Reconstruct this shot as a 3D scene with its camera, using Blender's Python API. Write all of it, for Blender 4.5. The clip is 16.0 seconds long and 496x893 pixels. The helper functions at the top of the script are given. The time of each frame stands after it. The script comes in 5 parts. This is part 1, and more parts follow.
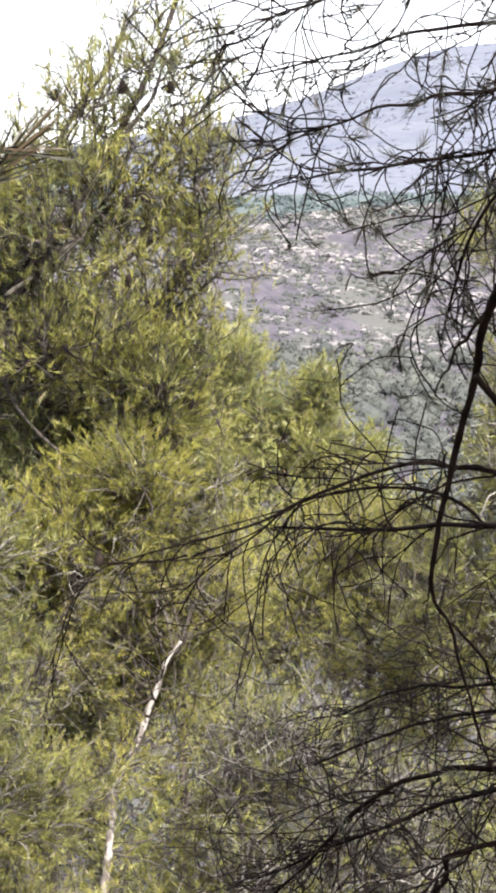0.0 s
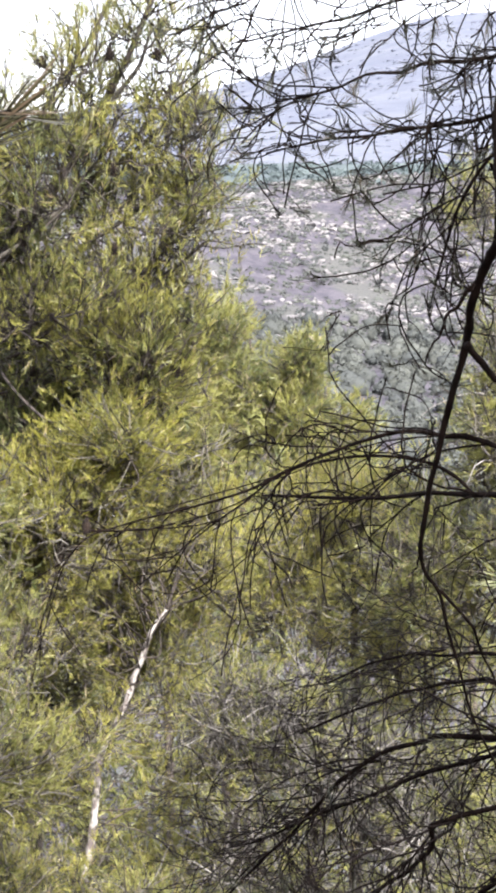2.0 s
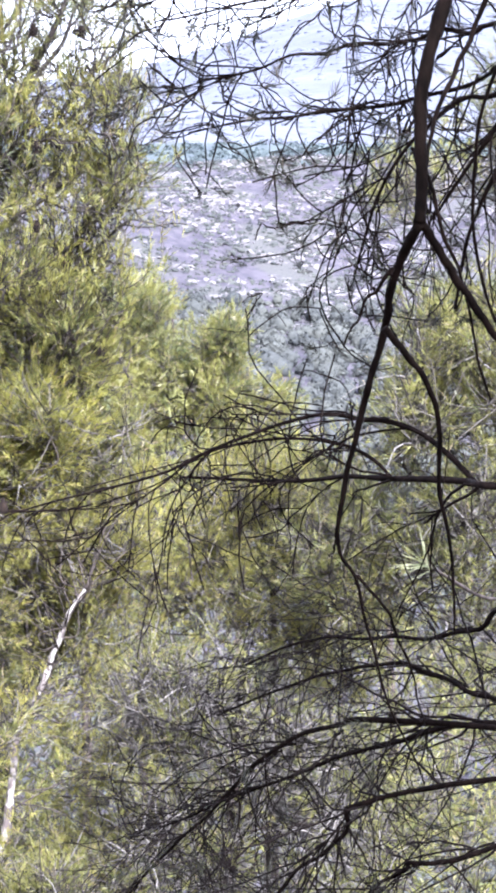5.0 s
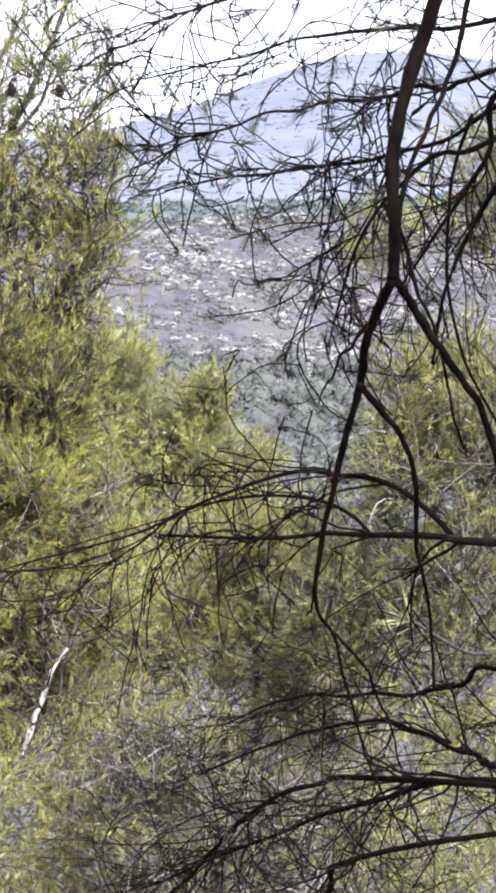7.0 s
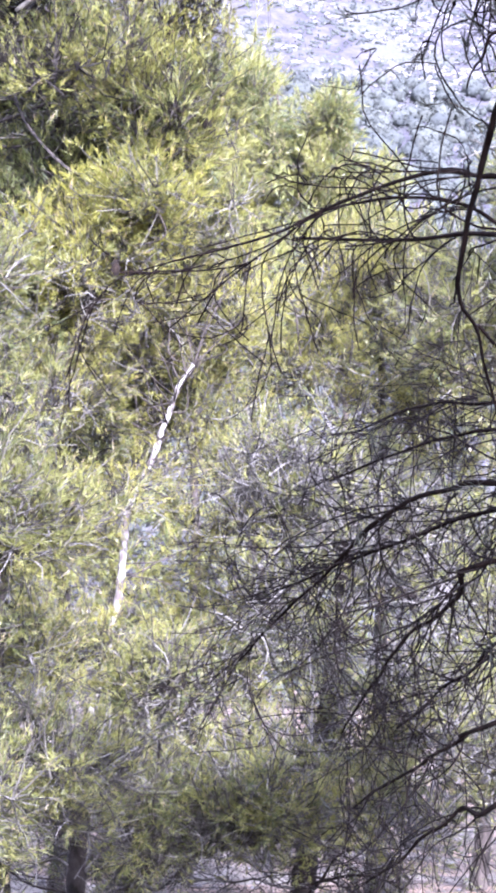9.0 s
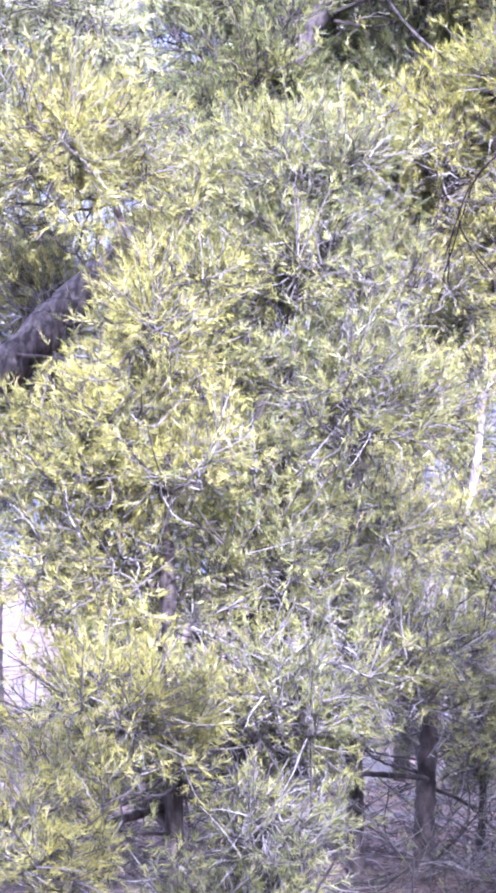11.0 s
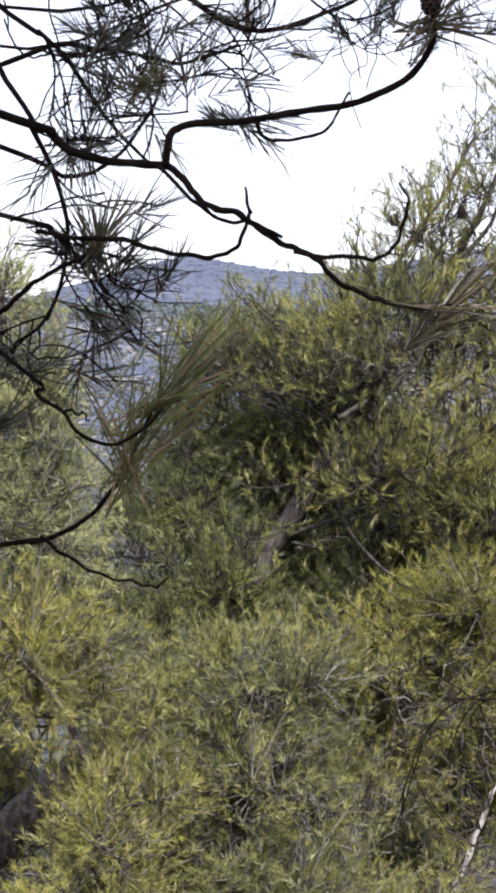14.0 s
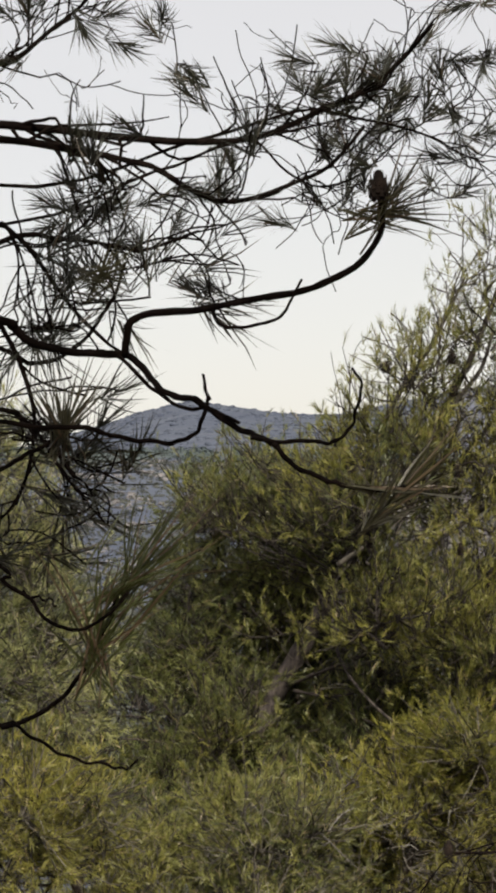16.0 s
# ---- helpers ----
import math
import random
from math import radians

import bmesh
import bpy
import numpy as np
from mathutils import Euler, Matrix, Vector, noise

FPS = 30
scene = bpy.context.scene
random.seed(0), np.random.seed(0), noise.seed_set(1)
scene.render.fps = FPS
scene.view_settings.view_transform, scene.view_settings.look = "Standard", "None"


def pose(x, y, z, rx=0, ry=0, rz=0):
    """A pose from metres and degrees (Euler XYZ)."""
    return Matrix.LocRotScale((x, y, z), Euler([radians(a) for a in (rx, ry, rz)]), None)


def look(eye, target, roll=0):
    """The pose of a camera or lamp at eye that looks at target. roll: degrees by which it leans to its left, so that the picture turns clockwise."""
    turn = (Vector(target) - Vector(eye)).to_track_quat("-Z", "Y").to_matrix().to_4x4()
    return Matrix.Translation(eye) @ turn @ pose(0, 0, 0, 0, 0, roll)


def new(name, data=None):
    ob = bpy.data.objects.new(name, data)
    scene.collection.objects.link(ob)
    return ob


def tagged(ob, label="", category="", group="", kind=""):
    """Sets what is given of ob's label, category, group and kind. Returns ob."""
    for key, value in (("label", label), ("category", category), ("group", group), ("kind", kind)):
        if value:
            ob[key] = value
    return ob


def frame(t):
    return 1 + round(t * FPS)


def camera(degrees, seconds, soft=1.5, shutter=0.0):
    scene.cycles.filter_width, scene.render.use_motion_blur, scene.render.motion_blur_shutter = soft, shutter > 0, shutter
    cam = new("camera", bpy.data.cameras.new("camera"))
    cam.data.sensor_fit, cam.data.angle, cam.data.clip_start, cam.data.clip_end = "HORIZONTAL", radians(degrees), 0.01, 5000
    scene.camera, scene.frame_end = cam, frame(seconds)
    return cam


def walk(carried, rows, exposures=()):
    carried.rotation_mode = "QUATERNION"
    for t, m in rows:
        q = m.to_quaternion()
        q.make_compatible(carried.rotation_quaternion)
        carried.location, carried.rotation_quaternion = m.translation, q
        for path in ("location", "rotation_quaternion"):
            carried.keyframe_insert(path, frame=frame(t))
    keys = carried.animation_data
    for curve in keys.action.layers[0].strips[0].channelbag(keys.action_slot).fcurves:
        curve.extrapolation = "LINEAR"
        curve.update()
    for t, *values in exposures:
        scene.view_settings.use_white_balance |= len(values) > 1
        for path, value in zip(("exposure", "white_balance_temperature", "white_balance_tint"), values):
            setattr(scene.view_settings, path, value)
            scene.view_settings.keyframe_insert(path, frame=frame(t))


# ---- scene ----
cam = camera(12.701, 16.0, soft=3.7)


def row(t, x, y, z, turn, tilt, lean):
    return t, pose(x, y, z) @ pose(0, 0, 0, 0, 0, turn) @ pose(0, 0, 0, 90 + tilt) @ pose(0, 0, 0, 0, 0, lean)


PATH = [
    row(0, 0.0000, -0.0000, 1.6001, 0.013, -4.759, -0.046),
    row(0.5, -0.0032, 0.0061, 1.5986, 0.195, -4.988, 0.027),
    row(1, -0.0056, 0.0127, 1.5966, -0.041, -5.310, 0.282),
    row(1.5, -0.0075, 0.0138, 1.5968, -0.125, -5.187, 0.243),
    row(2, -0.0075, 0.0045, 1.5972, -0.386, -5.550, 0.156),
    row(2.5, -0.0041, 0.0207, 1.5959, -0.911, -5.587, 0.286),
    row(3, -0.0124, 0.0314, 1.5948, -0.969, -6.035, 0.753),
    row(3.5, -0.0117, 0.0367, 1.5936, -2.319, -6.666, 1.510),
    row(4, -0.0071, 0.0326, 1.5955, -2.421, -6.485, 1.376),
    row(4.2, -0.0068, 0.0173, 1.5971, -2.156, -6.339, 1.208),
    row(6.3, 0.0127, 0.0435, 1.6010, -2.930, -5.002, 0.466),
    row(6.5, 0.0108, 0.0401, 1.6017, -2.743, -4.670, 0.528),
    row(7, 0.0118, 0.0406, 1.6003, -2.809, -4.599, 0.455),
    row(7.5, 0.0114, 0.0578, 1.6001, -2.757, -4.518, 0.460),
    row(8, 0.0097, 0.0577, 1.5962, -2.671, -5.521, 0.551),
    row(8.5, -0.0017, 0.0524, 1.5664, -1.252, -9.648, 0.184),
    row(9, -0.0187, 0.0562, 1.5458, 0.246, -11.625, 0.291),
    row(9.5, -0.0352, 0.0612, 1.5242, 1.620, -14.220, 0.441),
    row(9.8, -0.0471, 0.0742, 1.5137, 2.926, -15.714, 0.323),
    row(10, -0.0592, 0.0652, 1.5048, 4.588, -16.191, 0.158),
    row(10.2, -0.0700, 0.0630, 1.5057, 6.252, -16.649, -0.147),
    row(12.3, -0.0994, 0.0271, 1.5672, 10.073, -8.471, -0.539),
    row(12.5, -0.0940, 0.0263, 1.5704, 9.641, -7.964, -0.294),
    row(13, -0.0834, 0.0318, 1.5819, 8.186, -6.481, -0.018),
    row(13.5, -0.0800, 0.0248, 1.6024, 7.910, -4.461, 0.196),
    row(14, -0.0906, 0.0219, 1.6315, 8.094, -1.806, 0.697),
    row(14.5, -0.0809, 0.0196, 1.6507, 7.753, -0.390, 0.566),
    row(15, -0.0771, 0.0198, 1.6556, 7.612, 0.526, 0.891),
    row(15.5, -0.0649, 0.0052, 1.6596, 8.390, 1.571, -0.632),
    row(16, -0.0524, -0.0019, 1.6644, 8.183, 1.862, -0.830)]
walk(cam, PATH, exposures=[(0, 1.6, 6500, 12), (2.5, 1.8, 6100, 15), (3.5, 2.1, 5600, 20), (4, 2.2, 5450, 22), (6.5, 1.75, 5900, 16), (8, 1.65, 6100, 14), (8.5, 2.33, 5750, 20), (9, 2.6, 5250, 29), (10, 2.85, 5030, 37), (12.5, 2.5, 4900, 40), (13.5, 1.68, 5050, 33), (14, 0.92, 6000, 17), (14.5, 0.42, 6500, 12), (15, 0.12, 6900, 11), (16, 0.08, 7100, 10)])

# ---- light ----
SUN_HEIGHT, SUN_TURN = 40, 163  # degrees above the horizon, and clockwise from +y
world = bpy.data.worlds.new("sky")
scene.world = world
world.use_nodes = True
sky = world.node_tree.nodes.new("ShaderNodeTexSky")
sky.sky_type = "NISHITA"
sky.sun_disc = False
sky.sun_elevation, sky.sun_rotation = radians(SUN_HEIGHT), radians(SUN_TURN)
sky.air_density, sky.dust_density, sky.ozone_density = 1.0, 1.2, 1.5
haze = world.node_tree.nodes.new("ShaderNodeMix")  # thin white cloud before the blue
haze.data_type = "RGBA"
haze.inputs[0].default_value, haze.inputs[7].default_value = 0.66, (8.7, 8.5, 8.7, 1)
world.node_tree.links.new(sky.outputs[0], haze.inputs[6])
world.node_tree.links.new(haze.outputs[2], world.node_tree.nodes["Background"].inputs[0])
world.node_tree.nodes["Background"].inputs[1].default_value = 0.105
sun_data = bpy.data.lights.new("sun", "SUN")
sun_data.energy, sun_data.angle, sun_data.color = 5.4, radians(1.5), (1.0, 0.95, 0.86)
sun = new("sun", sun_data)
a, h = radians(SUN_TURN), radians(SUN_HEIGHT)
sun.matrix_world = look((math.sin(a) * math.cos(h) * 30, math.cos(a) * math.cos(h) * 30, math.sin(h) * 30), (0, 0, 0))

# ---- materials ----


def material(name):
    m = bpy.data.materials.new(name)
    m.use_nodes = True
    m.node_tree.nodes.clear()
    nodes, links = m.node_tree.nodes, m.node_tree.links
    out = nodes.new("ShaderNodeOutputMaterial")
    return m, nodes, links, out


def mixed(nodes, links, factor, a, b):
    mix = nodes.new("ShaderNodeMix")
    mix.data_type = "RGBA"
    for socket, value in ((mix.inputs[0], factor), (mix.inputs[6], a), (mix.inputs[7], b)):
        if hasattr(value, "is_linked"):
            links.new(value, socket)
        else:
            socket.default_value = value if isinstance(value, (int, float)) else (*value, 1)
    return mix.outputs[2]


def noisy(nodes, links, scale, detail=4, low=0.35, high=0.65, stretch=(1, 1, 1)):
    coords, turn, tex, band = (nodes.new(k) for k in ("ShaderNodeTexCoord", "ShaderNodeMapping", "ShaderNodeTexNoise", "ShaderNodeMapRange"))
    turn.inputs["Scale"].default_value = stretch
    tex.inputs["Scale"].default_value, tex.inputs["Detail"].default_value = scale, detail
    band.inputs[1].default_value, band.inputs[2].default_value = low, high
    links.new(coords.outputs["Object"], turn.inputs[0])
    links.new(turn.outputs[0], tex.inputs["Vector"])
    links.new(tex.outputs[0], band.inputs[0])
    return band.outputs[0]


def foliage_material(name, young, old, dry, glow=0.45):
    """Needles: two greens in drifts half a metre wide, a few dry ones, light that shines through."""
    m, nodes, links, out = material(name)
    island = nodes.new("ShaderNodeNewGeometry").outputs["Random Per Island"]
    some = nodes.new("ShaderNodeMapRange")
    some.inputs[1].default_value, some.inputs[2].default_value = 0.9, 0.97
    links.new(island, some.inputs[0])
    drift = mixed(nodes, links, noisy(nodes, links, 2.2, 3, 0.42, 0.6), old, young)
    fine = mixed(nodes, links, noisy(nodes, links, 12, 2, 0.42, 0.68), drift, young)
    tone = nodes.new("ShaderNodeHueSaturation")  # no two needles alike
    vary = nodes.new("ShaderNodeMapRange")
    vary.inputs[3].default_value, vary.inputs[4].default_value = 0.72, 1.28
    links.new(island, vary.inputs[0])
    links.new(vary.outputs[0], tone.inputs["Value"])
    links.new(fine, tone.inputs["Color"])
    colour = mixed(nodes, links, some.outputs[0], tone.outputs[0], dry)
    skin, thin, both = nodes.new("ShaderNodeBsdfPrincipled"), nodes.new("ShaderNodeBsdfTranslucent"), nodes.new("ShaderNodeMixShader")
    skin.inputs["Roughness"].default_value = 0.42
    skin.inputs["Specular IOR Level"].default_value = 0.5
    both.inputs[0].default_value = glow
    for s in (skin.inputs["Base Color"], thin.inputs["Color"]):
        links.new(colour, s)
    links.new(skin.outputs[0], both.inputs[1])
    links.new(thin.outputs[0], both.inputs[2])
    links.new(both.outputs[0], out.inputs[0])
    return m


def twig_material(name, dark, light, low):
    """Thin twigs: some bleached, some dark, each of its own tone, with fine grain."""
    m, nodes, links, out = material(name)
    band = nodes.new("ShaderNodeMapRange")
    band.inputs[1].default_value, band.inputs[2].default_value = low, 1.0
    links.new(nodes.new("ShaderNodeNewGeometry").outputs["Random Per Island"], band.inputs[0])
    tone = mixed(nodes, links, band.outputs[0], dark, light)
    colour = mixed(nodes, links, noisy(nodes, links, 40, 3, 0.45, 0.7), tone, mixed(nodes, links, 0.5, tone, dark))
    skin = nodes.new("ShaderNodeBsdfPrincipled")
    skin.inputs["Roughness"].default_value = 0.8
    skin.inputs["Specular IOR Level"].default_value = 0.3
    links.new(colour, skin.inputs["Base Color"])
    links.new(skin.outputs[0], out.inputs[0])
    return m


def rough_material(name, dark, light, scale, fine=None, bump=0.4, stretch=(1, 1, 1), rough=0.9, low=0.38, high=0.64, patch=None, shine=0.25):
    """A rough surface in two tones with finer grain."""
    m, nodes, links, out = material(name)
    colour = mixed(nodes, links, noisy(nodes, links, scale, 5, low, high, stretch), dark, light)
    grain = noisy(nodes, links, fine or scale * 9, 4, 0.3, 0.7, stretch)
    if patch:
        colour = mixed(nodes, links, noisy(nodes, links, scale * 0.21, 3, 0.5, 0.62), colour, patch)
    colour = mixed(nodes, links, grain, mixed(nodes, links, 0.4, colour, dark), colour)
    skin = nodes.new("ShaderNodeBsdfPrincipled")
    skin.inputs["Roughness"].default_value = rough
    skin.inputs["Specular IOR Level"].default_value = shine
    links.new(colour, skin.inputs["Base Color"])
    relief = nodes.new("ShaderNodeBump")
    relief.inputs["Strength"].default_value = bump
    relief.inputs["Distance"].default_value = 0.2 / (fine or scale * 9)
    links.new(grain, relief.inputs["Height"])
    links.new(relief.outputs[0], skin.inputs["Normal"])
    links.new(skin.outputs[0], out.inputs[0])
    return m


NEEDLES = foliage_material("needles", (0.25, 0.252, 0.070), (0.082, 0.102, 0.038), (0.32, 0.25, 0.15), 0.42)
NEEDLES_YELLOW = foliage_material("needles_yellow", (0.325, 0.310, 0.072), (0.112, 0.124, 0.042), (0.38, 0.29, 0.16), 0.45)
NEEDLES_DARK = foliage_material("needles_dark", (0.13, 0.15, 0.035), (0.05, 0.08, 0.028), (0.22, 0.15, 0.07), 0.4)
# Shaded copy of the needles: shade is put into a darker green.
NEEDLES_SHADED_GREEN = foliage_material("needles_shaded_green", (0.172, 0.186, 0.052), (0.064, 0.084, 0.032), (0.20, 0.15, 0.08), 0.4)
# Near needles, darkened in colour as under the crowns' shade.
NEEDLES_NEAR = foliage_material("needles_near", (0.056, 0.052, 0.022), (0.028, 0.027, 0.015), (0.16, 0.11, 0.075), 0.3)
NEEDLES_LONG = foliage_material("long_needles", (0.078, 0.092, 0.028), (0.030, 0.034, 0.014), (0.20, 0.12, 0.09), 0.3)
NEEDLES_GOLD = foliage_material("needles_gold", (0.315, 0.304, 0.056), (0.145, 0.155, 0.042), (0.40, 0.31, 0.14), 0.5)
NEEDLES_OLIVE = foliage_material("needles_olive", (0.242, 0.240, 0.056), (0.072, 0.09, 0.030), (0.28, 0.21, 0.11), 0.36)
NEEDLES_WHITISH = foliage_material("needles_whitish", (0.33, 0.34, 0.135), (0.14, 0.16, 0.07), (0.38, 0.32, 0.20), 0.42)
# Darkest near copy: the shade on the boughs is painted into it.
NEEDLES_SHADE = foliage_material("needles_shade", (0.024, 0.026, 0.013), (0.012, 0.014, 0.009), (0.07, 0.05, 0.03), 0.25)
BARK = rough_material("bark", (0.022, 0.018, 0.016), (0.095, 0.078, 0.07), 16, 90, 0.8, (1, 1, 0.3))
BARK_RED = rough_material("bark_red", (0.013, 0.010, 0.009), (0.05, 0.036, 0.032), 30, 160, 0.8, (1, 1, 0.35))
# Bark of the near boughs: their shade is painted in as near-black.
BARK_NEAR_SHADED = rough_material("bark_near_shaded", (0.0035, 0.0025, 0.0022), (0.012, 0.0082, 0.0068), 60, 300, 0.7, (1, 1, 0.4), shine=0.05)
BARK_LOW_SHADED = rough_material("low_bough_bark_shaded", (0.006, 0.0046, 0.0042), (0.018, 0.013, 0.0115), 50, 250, 0.7, (1, 1, 0.4), shine=0.1)
BARK_GREY = rough_material("grey_bark", (0.022, 0.019, 0.018), (0.095, 0.08, 0.074), 34, 120, 1.0, (1, 1, 0.3), shine=0.15)
TWIG = twig_material("twig", (0.03, 0.026, 0.022), (0.155, 0.142, 0.12), 0.35)
# Darker twig copy, with the shade inside two crowns put into its colour.
TWIG_SHADED = twig_material("shaded_twig", (0.014, 0.011, 0.010), (0.075, 0.064, 0.055), 0.3)
TWIG_DEAD = twig_material("dead_twig", (0.036, 0.032, 0.030), (0.27, 0.255, 0.24), 0.4)
DEAD_WOOD = rough_material("dead_wood", (0.09, 0.075, 0.07), (0.34, 0.32, 0.30), 30, 110, 1.0, (1, 1, 0.6), 0.85, 0.44, 0.56)
NEEDLES_PALE = foliage_material("needles_pale", (0.42, 0.44, 0.26), (0.25, 0.28, 0.14), (0.45, 0.40, 0.28), 0.4)
CONE = rough_material("cone", (0.01, 0.007, 0.006), (0.035, 0.024, 0.018), 60, 200, 0.6)
SOIL = rough_material("soil", (0.055, 0.041, 0.036), (0.235, 0.165, 0.12), 3.5, 40, 1.0, patch=(0.15, 0.135, 0.12))
LITTER = rough_material("litter", (0.03, 0.025, 0.024), (0.12, 0.09, 0.08), 7, 40, 0.3)
STONE = rough_material("stone", (0.07, 0.065, 0.07), (0.18, 0.17, 0.175), 6, 40, 0.6)
# Far hill and bushes: blue-grey haze is mixed into their own colours.
HILL_HAZED = rough_material("hill", (0.046, 0.043, 0.056), (0.084, 0.078, 0.092), 0.22, 1.1, 1.0, low=0.42, high=0.6, patch=(0.080, 0.082, 0.076))
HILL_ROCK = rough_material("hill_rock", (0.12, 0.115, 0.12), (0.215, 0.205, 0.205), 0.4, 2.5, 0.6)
HILL_BUSH_HAZED = rough_material("hazed_hill_bush", (0.045, 0.050, 0.050), (0.088, 0.094, 0.082), 0.09, 1.3, 0.5)
# Ridge and band: distance haze painted in as blue, paler towards the right.
RIDGE_HAZED = rough_material("ridge", (0.058, 0.071, 0.104), (0.080, 0.094, 0.124), 0.012, 0.07, 0.3)
RIDGE_HAZED_PALE = rough_material("hazed_pale_ridge", (0.092, 0.102, 0.136), (0.122, 0.132, 0.158), 0.012, 0.07, 0.3)
BAND_HAZED = rough_material("hazed_wooded_band", (0.055, 0.072, 0.078), (0.090, 0.112, 0.110), 0.06, 0.5, 0.4)

# ---- mesh helpers ----
rng = np.random.default_rng(7)


def unit(v):
    return v / np.maximum(np.linalg.norm(v, axis=-1, keepdims=True), 1e-9)


def mesh_of(name, verts, faces, mat, smooth=True):
    """One mesh from an array of corners and an array of faces with a fixed number of corners, or a list of such arrays."""
    faces = faces if isinstance(faces, list) else [faces]
    me = bpy.data.meshes.new(name)
    verts = np.asarray(verts, np.float32).reshape(-1, 3)
    loops = np.concatenate([f.ravel() for f in faces]).astype(np.int32)
    sizes = np.concatenate([np.full(len(f), f.shape[1], np.int32) for f in faces])
    me.vertices.add(len(verts))
    me.vertices.foreach_set("co", verts.ravel())
    me.loops.add(len(loops))
    me.loops.foreach_set("vertex_index", loops)
    me.polygons.add(len(sizes))
    me.polygons.foreach_set("loop_start", np.r_[0, np.cumsum(sizes)[:-1]].astype(np.int32))
    me.polygons.foreach_set("use_smooth", np.full(len(sizes), smooth))
    me.update(calc_edges=True)
    me.materials.append(mat)
    return me


def part(name, me, parent, label="", kind=""):
    ob = new(name, me)
    ob.parent = parent
    return tagged(ob, label, kind=kind)


def thing(name, place, label, category, group="", kind=""):
    ob = new(name)
    ob.location = place
    return tagged(ob, label, category, group, kind)


def spline(points, n):
    """n places along a smooth curve through the points."""
    p = np.asarray(points, float)
    p = np.vstack([2 * p[0] - p[1], p, 2 * p[-1] - p[-2]])
    s = np.linspace(0, len(p) - 3 - 1e-6, n)
    k, f = s.astype(int), (s % 1)[:, None]
    a, b, c, d = p[k], p[k + 1], p[k + 2], p[k + 3]
    return 0.5 * (2 * b + (c - a) * f + (2 * a - 5 * b + 4 * c - d) * f**2 + (3 * b - a - 3 * c + d) * f**3)


def tubes(paths, radii, sides):
    """Many tubes at once: paths (m, n, 3), radii (m, n). Corners and four-sided faces."""
    m, n, _ = paths.shape
    along = unit(np.gradient(paths, axis=1))
    axis = np.eye(3)[np.abs(along).max(1).argmin(1)] + [0.03, 0.02, 0.05]
    aside = unit(np.cross(along, axis[:, None]))
    other = np.cross(along, aside)
    turn = np.arange(sides) * 2 * np.pi / sides
    ring = aside[:, :, None] * np.cos(turn)[:, None] + other[:, :, None] * np.sin(turn)[:, None]
    r = radii[:, :, None, None] if radii.ndim == 2 else radii[..., None]
    verts = paths[:, :, None] + ring * r
    i = np.arange(m)[:, None, None] * n * sides + np.arange(n - 1)[None, :, None] * sides
    j, k = np.arange(sides)[None, None], (np.arange(sides)[None, None] + 1) % sides
    faces = np.stack([i + j, i + k, i + sides + k, i + sides + j], -1).reshape(-1, 4)
    return verts.reshape(-1, 3), faces


def joined(sets):
    verts, faces, start = [], [], 0
    for v, f in sets:
        verts.append(v)
        faces.append(f + start)
        start += len(v)
    return np.concatenate(verts), np.concatenate(faces)


def wander(path, size):
    """The path, which strays to all sides by about that many metres, but not at its ends."""
    s = np.linspace(0, 1, len(path))[:, None]
    stray = sum(rng.normal(size=(1, 3)) * np.sin(s * np.pi * k * rng.uniform(0.85, 1.15) + rng.uniform(0, 6, (1, 3))) / k**0.8 for k in (2, 3.5, 6, 10, 16))
    return path + stray * size * np.sin(s * np.pi) ** 0.5


def limb_mesh(name, points, r0, r1, mat, n=40, sides=10, knots=0.12, power=1.0, stray=0.0):
    """A limb with swellings and a worn, uneven skin."""
    path = wander(spline(points, n), stray)[None]
    s = np.linspace(0, 1, n)
    taper = np.interp(s, *power) if isinstance(power, tuple) else r0 + (r1 - r0) * s**power
    r = taper[None, :, None] * (1 + knots * rng.normal(size=(1, n, 1)) * 0.5 + knots * rng.normal(size=(1, n, sides)))
    v, f = tubes(path, r, sides)
    ends = [np.arange(sides)[::-1][None], (len(v) - sides + np.arange(sides))[None]]
    return mesh_of(name, v, [f] + ends, mat)


def offshoots(paths, radii, count, length, spread, droop, wiggle, n=7, low=0.2, thin=0.55, tip=0.35, curl=0.7):
    """Twigs that leave the given ones: paths (m, n, 3) and radii of count new ones, which bend with their weight."""
    m, k, _ = paths.shape
    who, at = rng.integers(0, m, count), rng.uniform(low, 1.0, count) * (k - 1.001)
    i, f = at.astype(int), (at % 1)[:, None]
    start = paths[who, i] * (1 - f) + paths[who, i + 1] * f
    way = unit(paths[who, i + 1] - paths[who, i])
    way = unit(way + spread * rng.normal(size=(count, 3)))
    size = length * rng.uniform(0.5, 1.3, count) * (1 - 0.35 * at / k)
    s = np.linspace(0, 1, n)
    bent = rng.normal(size=(count, 1, 3)) * curl * s[None, :, None]
    step = way[:, None] + bent + np.array([0, 0, -1.0]) * droop * s[None, :, None] + np.cumsum(rng.normal(size=(count, n, 3)), 1) * wiggle
    step = unit(step) * size[:, None, None] / (n - 1)
    out = start[:, None] + np.concatenate([np.zeros((count, 1, 3)), np.cumsum(step[:, :-1], 1)], 1)
    base = np.minimum(radii[who, i] * thin, radii[who, i])
    return out, base[:, None] * np.linspace(1, tip, n)[None]


